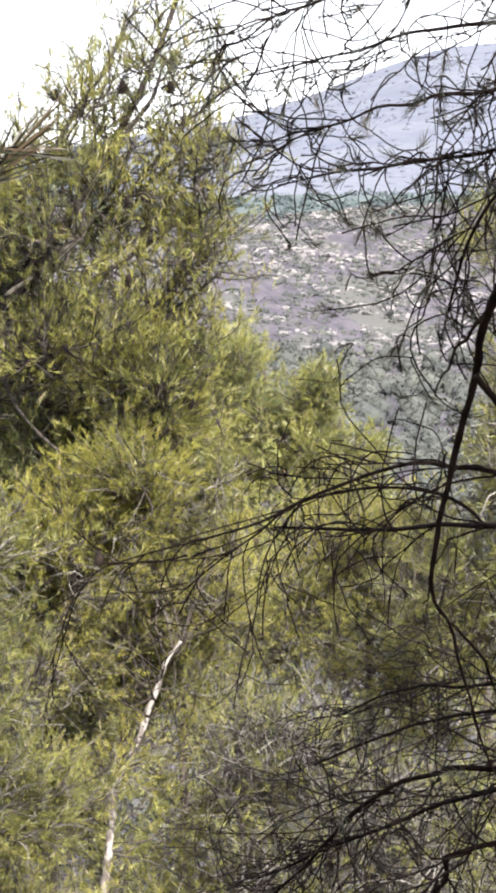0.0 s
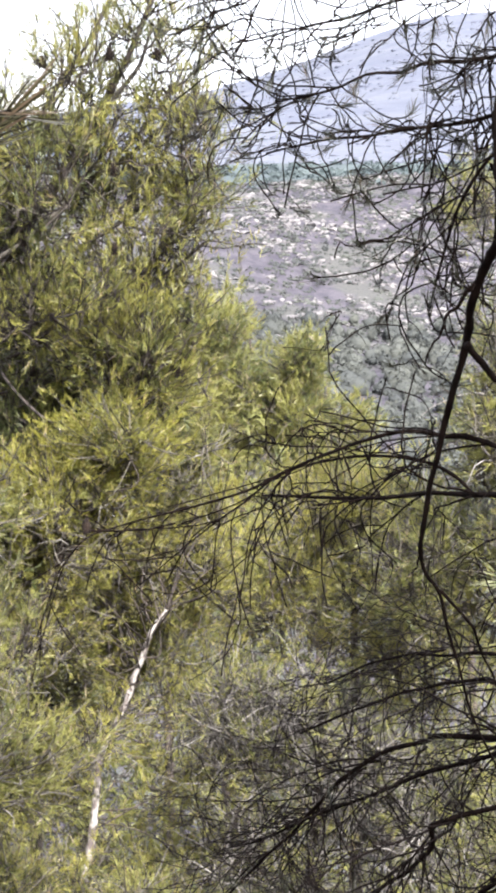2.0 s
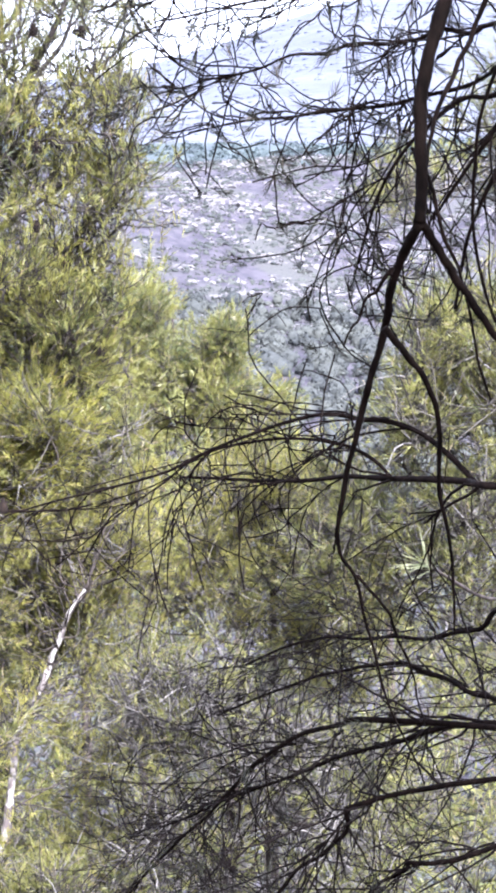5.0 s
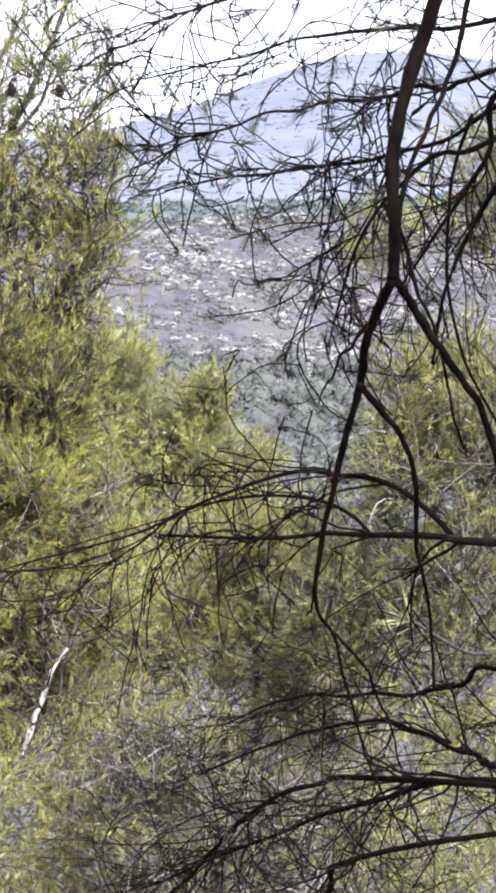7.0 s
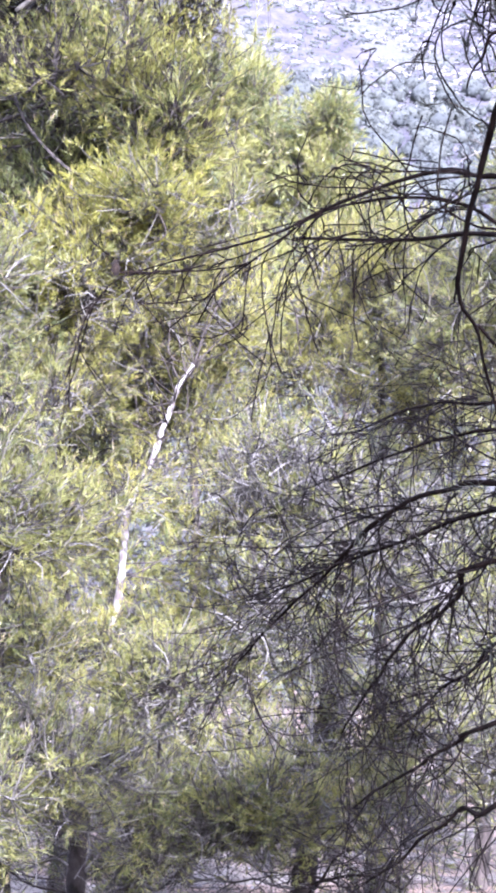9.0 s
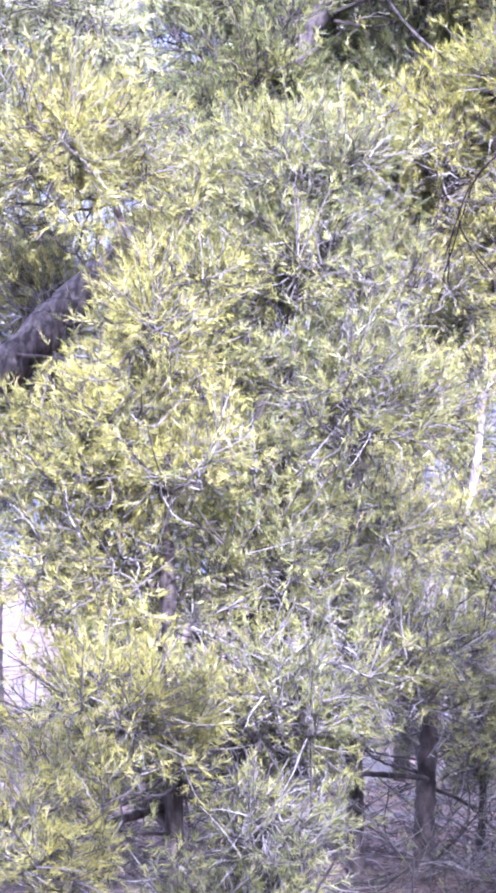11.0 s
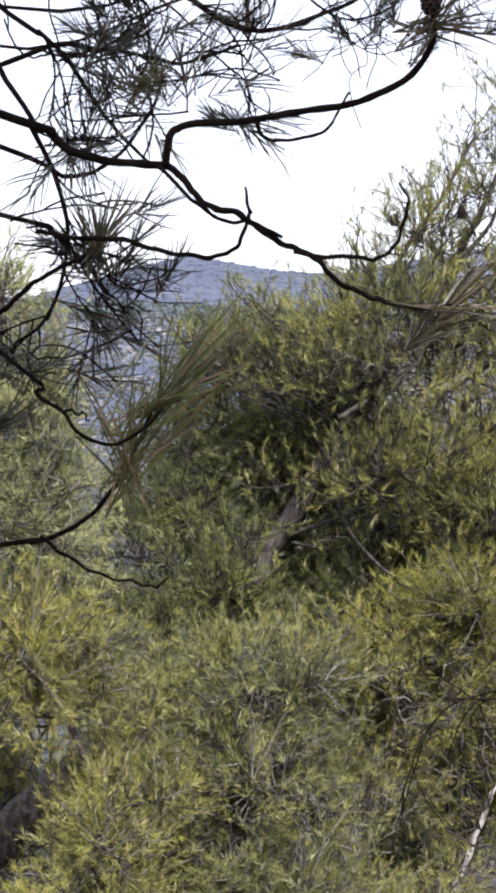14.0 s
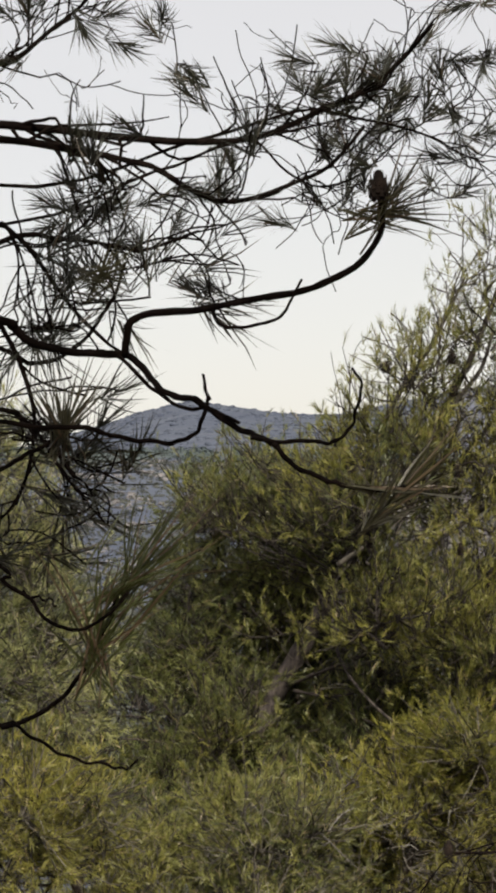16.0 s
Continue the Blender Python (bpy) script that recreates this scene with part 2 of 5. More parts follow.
def needle_fan(tips, ways, each, length, width, shoot, lean=0.7, bend=0.0):
    """Needles round the ends of shoots. Each is a thin blade, tapered to its point."""
    m = len(tips)
    back = rng.uniform(0, 1, (m, each, 1))
    across = unit(np.cross(ways[:, None] + 0.0 * back, rng.normal(size=(m, each, 3))))
    root = tips[:, None] - ways[:, None] * back * shoot
    way = unit(ways[:, None] + across * lean * rng.uniform(0.35, 1.25, (m, each, 1)) * (0.5 + back))
    size = length * rng.uniform(0.65, 1.15, (m, each, 1))
    flat = unit(np.cross(way, rng.normal(size=(m, each, 3)))) * width / 2
    if bend:
        mid = root + way * size * 0.55
        end = mid + unit(way + unit(rng.normal(size=(m, each, 3))) * bend) * size * 0.45
        v = np.stack([root - flat, root + flat, mid + flat, mid - flat, end], 2).reshape(-1, 3)
        i = np.arange(m * each)[:, None] * 5
        return v, [i + np.array([[0, 1, 2, 3]]), i + np.array([[3, 2, 4]])]
    v = np.stack([root - flat, root + flat, root + way * size], 2).reshape(-1, 3)
    return v, [np.arange(m * each * 3).reshape(-1, 3)]


def blobs(places, sizes, mat, name, rough=0.3, squash=0.75, smooth=False):
    """Many uneven lumps in one mesh: bushes or rocks far off."""
    bm = bmesh.new()
    bmesh.ops.create_icosphere(bm, subdivisions=1, radius=1)
    base = np.array([v.co[:] for v in bm.verts])
    tri = np.array([[v.index for v in f.verts] for f in bm.faces])
    bm.free()
    k = len(base)
    bump = 1 + rough * rng.normal(size=(len(places), k, 1))
    stretch = np.stack([rng.uniform(0.7, 1.3, len(places)), rng.uniform(0.7, 1.3, len(places)), squash * rng.uniform(0.7, 1.3, len(places))], -1)
    v = places[:, None] + base[None] * bump * stretch[:, None] * sizes[:, None, None]
    f = tri[None] + np.arange(len(places))[:, None, None] * k
    return mesh_of(name, v, f.reshape(-1, 3), mat, smooth)


def at(turn, tilt, far):
    """A place by its direction from where the camera stands (degrees to the left of +y, degrees up) and its distance."""
    a, e = np.radians(turn), np.radians(tilt)
    return np.stack([-np.sin(a) * np.cos(e) * far, np.cos(a) * np.cos(e) * far, 1.6 + np.sin(e) * far], -1)


# ---- ground ----


def ground_height(x, y):
    """The slope under the viewer, the valley, the rocky hill across it and the high ridge behind."""
    far, turn = np.hypot(x, y), np.degrees(np.arctan2(-x, y))
    blend = np.clip((far - 50) / 60, 0, 1)
    down = np.maximum(y, 0) * (1 - blend) + blend * far * np.clip(1.6 * y / np.maximum(far, 1e-6), 0, 1)
    base = np.interp(down, [0, 40, 110, 240, 330, 420, 520, 700, 760, 1000], [0, -13.6, -35, -44, -44, -34, -23.5, 16.5, 22, 32])
    crest = np.interp(turn, [-40, -12, -7, -5, -2.7, 0.6, 3, 5.5, 7.6, 9.6, 11.5, 14, 18, 40], [3, 4.8, 5.5, 5.4, 4.7, 3.6, 3.2, 2.7, 2.75, 3.1, 2.6, 1.9, 1.6, 1.5])
    top = 2600 * np.tan(np.radians(crest))
    base = base + np.clip((down - 1000) / 1600, 0, 1) ** 1.15 * (top - 32) - np.clip((down - 2600) / 1500, 0, 1) * top * 0.7
    rise = np.clip(-y, 0, 80) * 0.32
    bumps = np.zeros(x.shape)
    for wave, size in ((0.9, 0.05), (3.1, 0.12), (17, 0.5), (60, 2.5), (190, 6.0)):
        bumps += size * np.clip(far / (wave * 2), 0, 1) * (np.sin(x / wave * 2.1 + 1.3 * np.sin(y / wave)) * np.sin(y / wave * 1.7 + np.sin(x / wave * 0.8)))
    return np.where(y > 0, base, rise) + bumps * np.where(far > 900, 0.6, 1)


radius = np.r_[0.01, np.geomspace(0.8, 60, 90), np.geomspace(64, 900, 110), np.geomspace(930, 2750, 60), 3300, 4200]
angle = np.radians(np.r_[np.linspace(-180, -31, 40), np.linspace(-30, 30, 201), np.linspace(31, 179, 40)])
R, G = np.meshgrid(radius, angle, indexing="ij")
X, Y = -np.sin(G) * R, np.cos(G) * R
Z = ground_height(X, Y)
nr, na = R.shape
i, j = np.arange(nr - 1)[:, None] * na, np.arange(na)[None]
k = (np.arange(na)[None] + 1) % na
faces = np.stack([i + j, i + k, i + na + k, i + na + j], -1).reshape(-1, 4)
me = mesh_of("ground", np.stack([X, Y, Z], -1), [faces, np.arange(na)[None]], SOIL)
me.materials.append(HILL_HAZED)
me.materials.append(RIDGE_HAZED)
me.materials.append(BAND_HAZED)
me.materials.append(RIDGE_HAZED_PALE)
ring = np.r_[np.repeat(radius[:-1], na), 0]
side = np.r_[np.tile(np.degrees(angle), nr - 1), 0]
# The hill's left part takes the ridge's haze-blue colour too.
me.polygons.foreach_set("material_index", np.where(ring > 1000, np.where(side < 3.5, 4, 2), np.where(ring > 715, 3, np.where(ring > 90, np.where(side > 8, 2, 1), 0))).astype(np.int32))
tagged(new("ground", me), "dry reddish stony hillside, grey scrub hill and ridge beyond, haze painted in", "ground", kind="structure")


def scatter(n, near, far, turn0=-14, turn1=22):
    a, r = np.radians(rng.uniform(turn0, turn1, n)), np.sqrt(rng.uniform(near**2, far**2, n))
    x, y = -np.sin(a) * r, np.cos(a) * r
    return np.stack([x, y, ground_height(x, y)], -1)


def drifts(p, wave):
    return np.sin(p[:, 0] / wave + 2 * np.sin(p[:, 1] / wave * 0.7)) * np.sin(p[:, 1] / wave * 1.3 + np.sin(p[:, 0] / wave))


def leafy_crowns(places, sizes, mat, name, each, leaf, high=0.8):
    """Far bushes and trees: each an uneven cloud of small sprays of leaves, fuller towards its top."""
    m = len(places)
    u = unit(rng.normal(size=(m, each, 3)) + [0, 0, 0.35]) * rng.uniform(0.55, 1.08, (m, each, 1))
    lobes = 1 + 0.28 * np.sin(u[..., :1] * 4 + places[:, None, :1]) * np.sin(u[..., 1:2] * 5 + places[:, None, 1:2])
    c = places[:, None] + u * lobes * sizes[:, None, None] * [1, 1, high]
    side = unit(rng.normal(size=(m, each, 3)))
    other = unit(np.cross(side, rng.normal(size=(m, each, 3)) + u))
    s = leaf * sizes[:, None, None] * rng.uniform(0.6, 1.3, (m, each, 1))
    v = np.stack([c - side * s, c + side * s * 0.8 - other * s * 0.3, c + other * s], 2).reshape(-1, 3)
    return mesh_of(name, v, np.arange(m * each * 3).reshape(-1, 3), mat, False)


hill = thing("hill_scrub", (0, 0, 0), "grey-green dry scrub bushes over the rocky hillside, haze painted in", "bushes", kind="stuff")
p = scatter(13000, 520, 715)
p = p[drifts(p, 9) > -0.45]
part("bushes", blobs(p + [0, 0, 0.1], 0.3 + 0.8 * rng.uniform(0, 1, len(p)) ** 2, HILL_BUSH_HAZED, "bushes", 0.12, 0.6, True), hill, kind="stuff")
part("bushes", leafy_crowns(p + [0, 0, 0.2], 0.4 + 1.3 * rng.uniform(0, 1, len(p)) ** 2, HILL_BUSH_HAZED, "bushes", 9, 0.34, 0.6), hill, kind="stuff")
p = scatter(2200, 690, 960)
part("bushes", leafy_crowns(p, rng.uniform(1.2, 3.0, len(p)), BAND_HAZED, "bushes", 24, 0.36), hill, kind="stuff")
wood = thing("valley_woodland", (0, 0, 0), "grey-green pine woodland on the valley floor, haze painted into its colour", "woodland", kind="stuff")
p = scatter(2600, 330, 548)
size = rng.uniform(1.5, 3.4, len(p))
part("tree_crowns", blobs(p + [0, 0, 1.3], size * 0.72, HILL_BUSH_HAZED, "tree_crowns", 0.14, 0.95, True), wood, kind="stuff")
part("tree_crowns", leafy_crowns(p + [0, 0, 1.4], size, HILL_BUSH_HAZED, "tree_crowns", 64, 0.15, 1.0), wood, kind="stuff")
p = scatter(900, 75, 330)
part("tree_crowns", leafy_crowns(p + [0, 0, 1.2], rng.uniform(1.2, 2.6, len(p)), HILL_BUSH_HAZED, "tree_crowns", 60, 0.2, 1.0), wood, kind="stuff")
for p, skin in ((scatter(1500, 1000, 2620, -14, 3.5), RIDGE_HAZED_PALE), (scatter(3500, 1000, 2620, 3.5, 22), RIDGE_HAZED)):
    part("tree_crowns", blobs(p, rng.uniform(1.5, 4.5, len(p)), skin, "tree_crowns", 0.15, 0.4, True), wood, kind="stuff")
rocks = thing("hill_rocks", (0, 0, 0), "pale limestone outcrops strewn over the scrub hillside", "rocks", kind="stuff")
p = scatter(32000, 525, 712)
p = p[drifts(p, 16) + 0.8 * drifts(p, 5) > 0.0]
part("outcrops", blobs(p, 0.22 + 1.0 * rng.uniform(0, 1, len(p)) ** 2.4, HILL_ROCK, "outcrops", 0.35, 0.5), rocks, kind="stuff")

# ---- pines ----


def crown_clumps(volumes, more=1.0):
    """Clump centres inside egg-shaped volumes: rows of turn, tilt, distance, half width and half height in degrees, half depth in metres, clumps."""
    out = []
    for turn, tilt, far, wide, high, deep, n in volumes:
        n = int(n * more)
        u = unit(rng.normal(size=(n, 3))) * rng.uniform(0.1, 1, (n, 1)) ** 0.45 * np.clip(1 + 0.22 * rng.normal(size=(n, 1)), 0.5, 1.5)
        out.append(at(turn + u[:, 0] * wide, tilt + u[:, 1] * high, far + u[:, 2] * deep))
    return np.concatenate(out)


def pine(base, label, trunk, r0, r1, volumes, needles=NEEDLES, bark=BARK, shoots=32, clump=0.175, each=13, length=0.047, width=0.0036, bare=0.33,
         twig=TWIG, rise=0.45, limb_r=0.011, cones=0, group="", dead=0, heads=(), stem=(), power=1.0, more=1.0, boughs=(), pale=(), lateral=0, tufted=False, lean=0.85):
    """A pine: a tapered trunk, a limb to every few clumps, twigs and shoots in each clump, needles round the shoots."""
    tree = thing("pine_tree", base, label, "tree", group)
    inv = np.array(base)
    path = spline(trunk, 60)
    part("trunk", limb_mesh("trunk", np.array(trunk) - inv, r0, r1, bark, 120, 16, 0.07, power, 0.012), tree)
    if len(stem):
        part("stem", limb_mesh("stem", np.array(stem) - inv, 0.024, 0.012, DEAD_WOOD, 80, 9, 0.14, stray=0.012), tree, "bleached white dead stem with flaking bark")
        path = np.concatenate([path[::2], spline(stem, 60)])
    for line, ra, rb, skin in boughs:
        part("bough", limb_mesh("bough", np.array(line) - inv, ra, rb, skin, 30, 7, 0.12), tree)
    if len(boughs) > 2:
        lines = np.array([spline(l, 10) for l, *_ in boughs])
        p, q = offshoots(lines, np.full((len(lines), 10), 0.007), len(boughs) * 22, 0.4, 0.7, 0.1, 0.2, 7, curl=1.0)
        p2, q2 = offshoots(p, q, len(boughs) * 90, 0.2, 0.8, 0.1, 0.2, 5, curl=1.0)
        v, f = joined([tubes(p, np.clip(q, 0.003, 1), 4), tubes(p2, np.clip(q2, 0.002, 1), 3)])
        part("side_brushwood", mesh_of("side_brushwood", v - inv, f, TWIG), tree, "thin grey-brown twigs", "stuff")
        if tufted:
            ends = np.concatenate([p2[len(p2) // 3 :, -1], p[:, -1]])
            v, f = needle_fan(ends, unit(rng.normal(size=ends.shape) * 0.35 + [0.15, 0, 1.0]), 10, 0.052, 0.0042, 0.08, 0.6)
            part("foliage", mesh_of("foliage", v - inv, f, needles, False), tree, "green upright needle tufts", "stuff")
    if lateral:
        k = rng.uniform(0.06, 0.42 if len(stem) else 0.95, lateral) * (len(path) - 1)
        root, turn = path[k.astype(int)], rng.uniform(0, 2 * np.pi, lateral)
        way = unit(np.stack([np.sign(np.cos(turn)) * 0.9, 0.6 * np.sin(turn), rng.uniform(-0.25, 0.3, lateral)], -1))
        s = np.linspace(0, 1, 10)[None, :, None]
        size = rng.uniform(0.6, 1.7, (lateral, 1, 1))
        lines = root[:, None] + way[:, None] * s * size + rng.normal(size=(lateral, 1, 3)) * 0.15 * s**2 * size + [0, 0, -0.12] * s**2
        for line in lines:
            r = rng.uniform(0.004, 0.009)
            part("dead_branch", limb_mesh("dead_branch", line - inv, r, r * 0.3, TWIG_DEAD if rng.uniform() < 0.3 else BARK, 24, 6, 0.12, stray=0.02), tree)
        p, q = offshoots(lines, np.full((lateral, 10), 0.006), lateral * 9, 0.4, 0.7, 0.1, 0.16, 7, curl=0.9)
        p2, q2 = offshoots(p, q, lateral * 30, 0.18, 0.8, 0.1, 0.2, 5, curl=1.0)
        v, f = joined([tubes(p, q, 4), tubes(p2, np.clip(q2, 0.0018, 1), 3)])
        part("dead_brushwood", mesh_of("dead_brushwood", v - inv, f, TWIG_DEAD), tree, "bare grey dead twigs", "stuff")
    centres = crown_clumps(volumes, more) if len(volumes) else np.zeros((0, 3))
    # Limbs: from the trunk, a little below, to groups of clumps.
    order = np.argsort(centres @ np.array([0.7, 0.3, 1.0]))
    limbs = []
    for k in range(0, len(order), 10):
        few = centres[order[k : k + 10]]
        aim = few[rng.integers(len(few))]
        d = np.linalg.norm(path - aim + [0, 0, 0.35 * np.linalg.norm(aim - path[30]) * 0.6], axis=1)
        root = path[max(4, np.argmin(d))]
        if np.linalg.norm(aim - root) > 1.6:
            aim = root + (aim - root) * 0.8
        mid = (root + aim) / 2 + rng.normal(size=3) * 0.13 + [0, 0, -0.05]
        limbs.append(([root, (root + mid) / 2 + rng.normal(size=3) * 0.04, mid, (mid + aim) / 2 + rng.normal(size=3) * 0.05, aim], np.clip(limb_r * np.linalg.norm(aim - root) / 1.2, 0.004, 0.013)))
    for pts, r in limbs:
        part("limb", limb_mesh("limb", np.array(pts) - inv, r, r * 0.3, bark, 18, 6, 0.08), tree)
    if not len(centres):
        return tree, path
    ends = np.array([spline(pts, 12) for pts, _ in limbs])
    # Branchlets: every clump hangs on the nearest limb, sags a little and turns up at its end.
    flat = ends.reshape(-1, 3)
    near = np.array([flat[np.argmin(((flat - c) ** 2).sum(1))] for c in centres])
    s = np.linspace(0, 1, 5)[None, :, None]
    gone = centres - near
    sag = np.clip(np.linalg.norm(gone, axis=1), 0, 0.4)[:, None, None] * [0, 0, -0.16]
    links = near[:, None] + gone[:, None] * s + (rng.normal(size=(len(centres), 1, 3)) * 0.04 + sag) * np.sin(s * np.pi)
    links[:, 1:4] += rng.normal(size=(len(centres), 3, 3)) * 0.012
    sets = [tubes(links, np.linspace(0.0046, 0.0028, 5)[None].repeat(len(links), 0), 3)]
    forward = unit(unit(gone) * 0.8 + rng.normal(size=gone.shape) * 0.3 + [0, 0, 0.25])
    # Twigs fan out from the branchlet's end, and shoots leave the twigs and turn to the light.
    n2 = len(centres) * 6
    who = np.repeat(np.arange(len(centres)), 6)
    place = rng.uniform(0.5, 1.0, n2) * 3.999
    i, u = place.astype(int), (place % 1)[:, None]
    start = links[who, i] * (1 - u) + links[who, i + 1] * u
    way2 = unit(forward[who] * 0.75 + rng.normal(size=(n2, 3)) * 0.62 + [0, 0, rise * 0.3])
    size2 = clump * rng.uniform(0.6, 1.45, (n2, 1, 1))
    s = np.linspace(0, 1, 4)[None, :, None]
    twigs = start[:, None] + way2[:, None] * s * size2 + ([0, 0, 0.3 * rise] * s**2 + rng.normal(size=(n2, 1, 3)) * 0.12 * s**2) * size2
    sets.append(tubes(twigs, np.linspace(0.0034, 0.0022, 4)[None] * rng.uniform(0.7, 1.2, (n2, 1)), 3))
    each2 = max(2, shoots // 6)
    n = n2 * each2
    who = np.repeat(np.arange(n2), each2)
    place = np.where(np.arange(n) % each2 == 0, 1.0, rng.uniform(0.25, 1.0, n)) * 2.999
    i, u = place.astype(int), (place % 1)[:, None]
    root = twigs[who, i] * (1 - u) + twigs[who, i + 1] * u
    ways = unit(unit(twigs[who, i + 1] - twigs[who, i]) * 0.9 + rng.normal(size=(n, 3)) * 0.6 + [0, 0, rise * 0.6])
    long = length * rng.uniform(0.7, 1.9, (n, 1))
    tips = root + ways * long
    stalk = np.stack([root, tips], 1)
    sets.append(tubes(stalk[::2], np.array([[0.0022, 0.0013]]).repeat(len(stalk[::2]), 0), 3))
    v, f = joined(sets)
    part("brushwood", mesh_of("brushwood", v - inv, f, twig), tree, kind="stuff")
    if dead:
        p, q = offshoots(links, np.full((len(links), 5), 0.0065), dead * 2, 0.3, 0.8, 0.2, 0.16, 6, curl=1.0)
        p2, q2 = offshoots(p, q, dead * 6, 0.15, 0.8, 0.2, 0.2, 5, curl=1.0)
        v, f = joined([tubes(p, q, 4), tubes(p2, q2, 3)])
        part("dead_brushwood", mesh_of("dead_brushwood", v - inv, f, TWIG_DEAD), tree, "bare grey dead twigs", "stuff")
    drift = sum(np.sin(tips @ k + h) for k, h in zip(rng.normal(size=(4, 3)) * [6, 6, 8], rng.uniform(0, 6, 4))) / 2
    leafy = rng.uniform(size=n) > np.clip(bare - 0.2 * drift, 0.1, 0.9)
    v, f = needle_fan(tips[leafy], ways[leafy], each, length, width, long[leafy][:, :, None] * 0.85, lean)
    part("crown", mesh_of("crown", v - inv, f, needles, False), tree, kind="stuff")
    for place in pale:
        d = np.array(place)
        spot = path[np.argmin(((path - d) ** 2).sum(1))]
        part("limb", limb_mesh("limb", np.array([spot, (spot + d) / 2 + [0, 0, -0.1], d]) - inv, 0.012, 0.005, bark, 18, 6, 0.1), tree)
        v, f = needle_fan(np.array([d]), unit(np.array([[-0.5, -0.4, 0.5]])), 32, 0.16, 0.0036, 0.06, 1.3, 0.1)
        part("needle_tuft", mesh_of("needle_tuft", v - inv, f, NEEDLES_PALE, False), tree, "pale spiky needle tuft", "stuff")
    for k in range(cones):
        c = tips[rng.integers(n)]
        part("cone", cone_mesh(0.045, 0.022), tree).location = c - inv
    for place in heads:
        ob = part("cone", cone_mesh(0.05, 0.024), tree)
        ob.location = np.array(place) - inv
    return tree, path


def cone_mesh(length, r):
    """An open pine cone: rings of scales round a core."""
    bm = bmesh.new()
    for ring in range(7):
        s = ring / 6
        rr = r * (0.45 + 0.75 * math.sin(math.pi * (0.2 + 0.72 * s)))
        for k in range(8):
            a = 2 * math.pi * (k + 0.5 * (ring % 2)) / 8
            c, d = math.cos(a), math.sin(a)
            z = (s - 0.5) * length
            inner = [bm.verts.new((c * rr * 0.3 - d * e, d * rr * 0.3 + c * e, z + 0.004)) for e in (-rr * 0.3, rr * 0.3)]
            outer = [bm.verts.new((c * rr - d * e, d * rr + c * e, z - 0.003)) for e in (rr * 0.28, -rr * 0.28)]
            lip = bm.verts.new((c * rr * 1.02, d * rr * 1.02, z + 0.004))
            bm.faces.new(inner + outer)
            bm.faces.new((outer[0], outer[1], lip))
    bmesh.ops.create_cone(bm, segments=7, radius1=r * 0.55, radius2=r * 0.2, depth=length * 0.9, cap_ends=True)
    me = bpy.data.meshes.new("cone")
    bm.to_mesh(me)
    bm.free()
    me.materials.append(CONE)
    return me


def foot(turn, far):
    p = at(turn, 0.0, far)
    return float(p[0]), float(p[1]), float(ground_height(np.array(p[0]), np.array(p[1]))) - 0.05


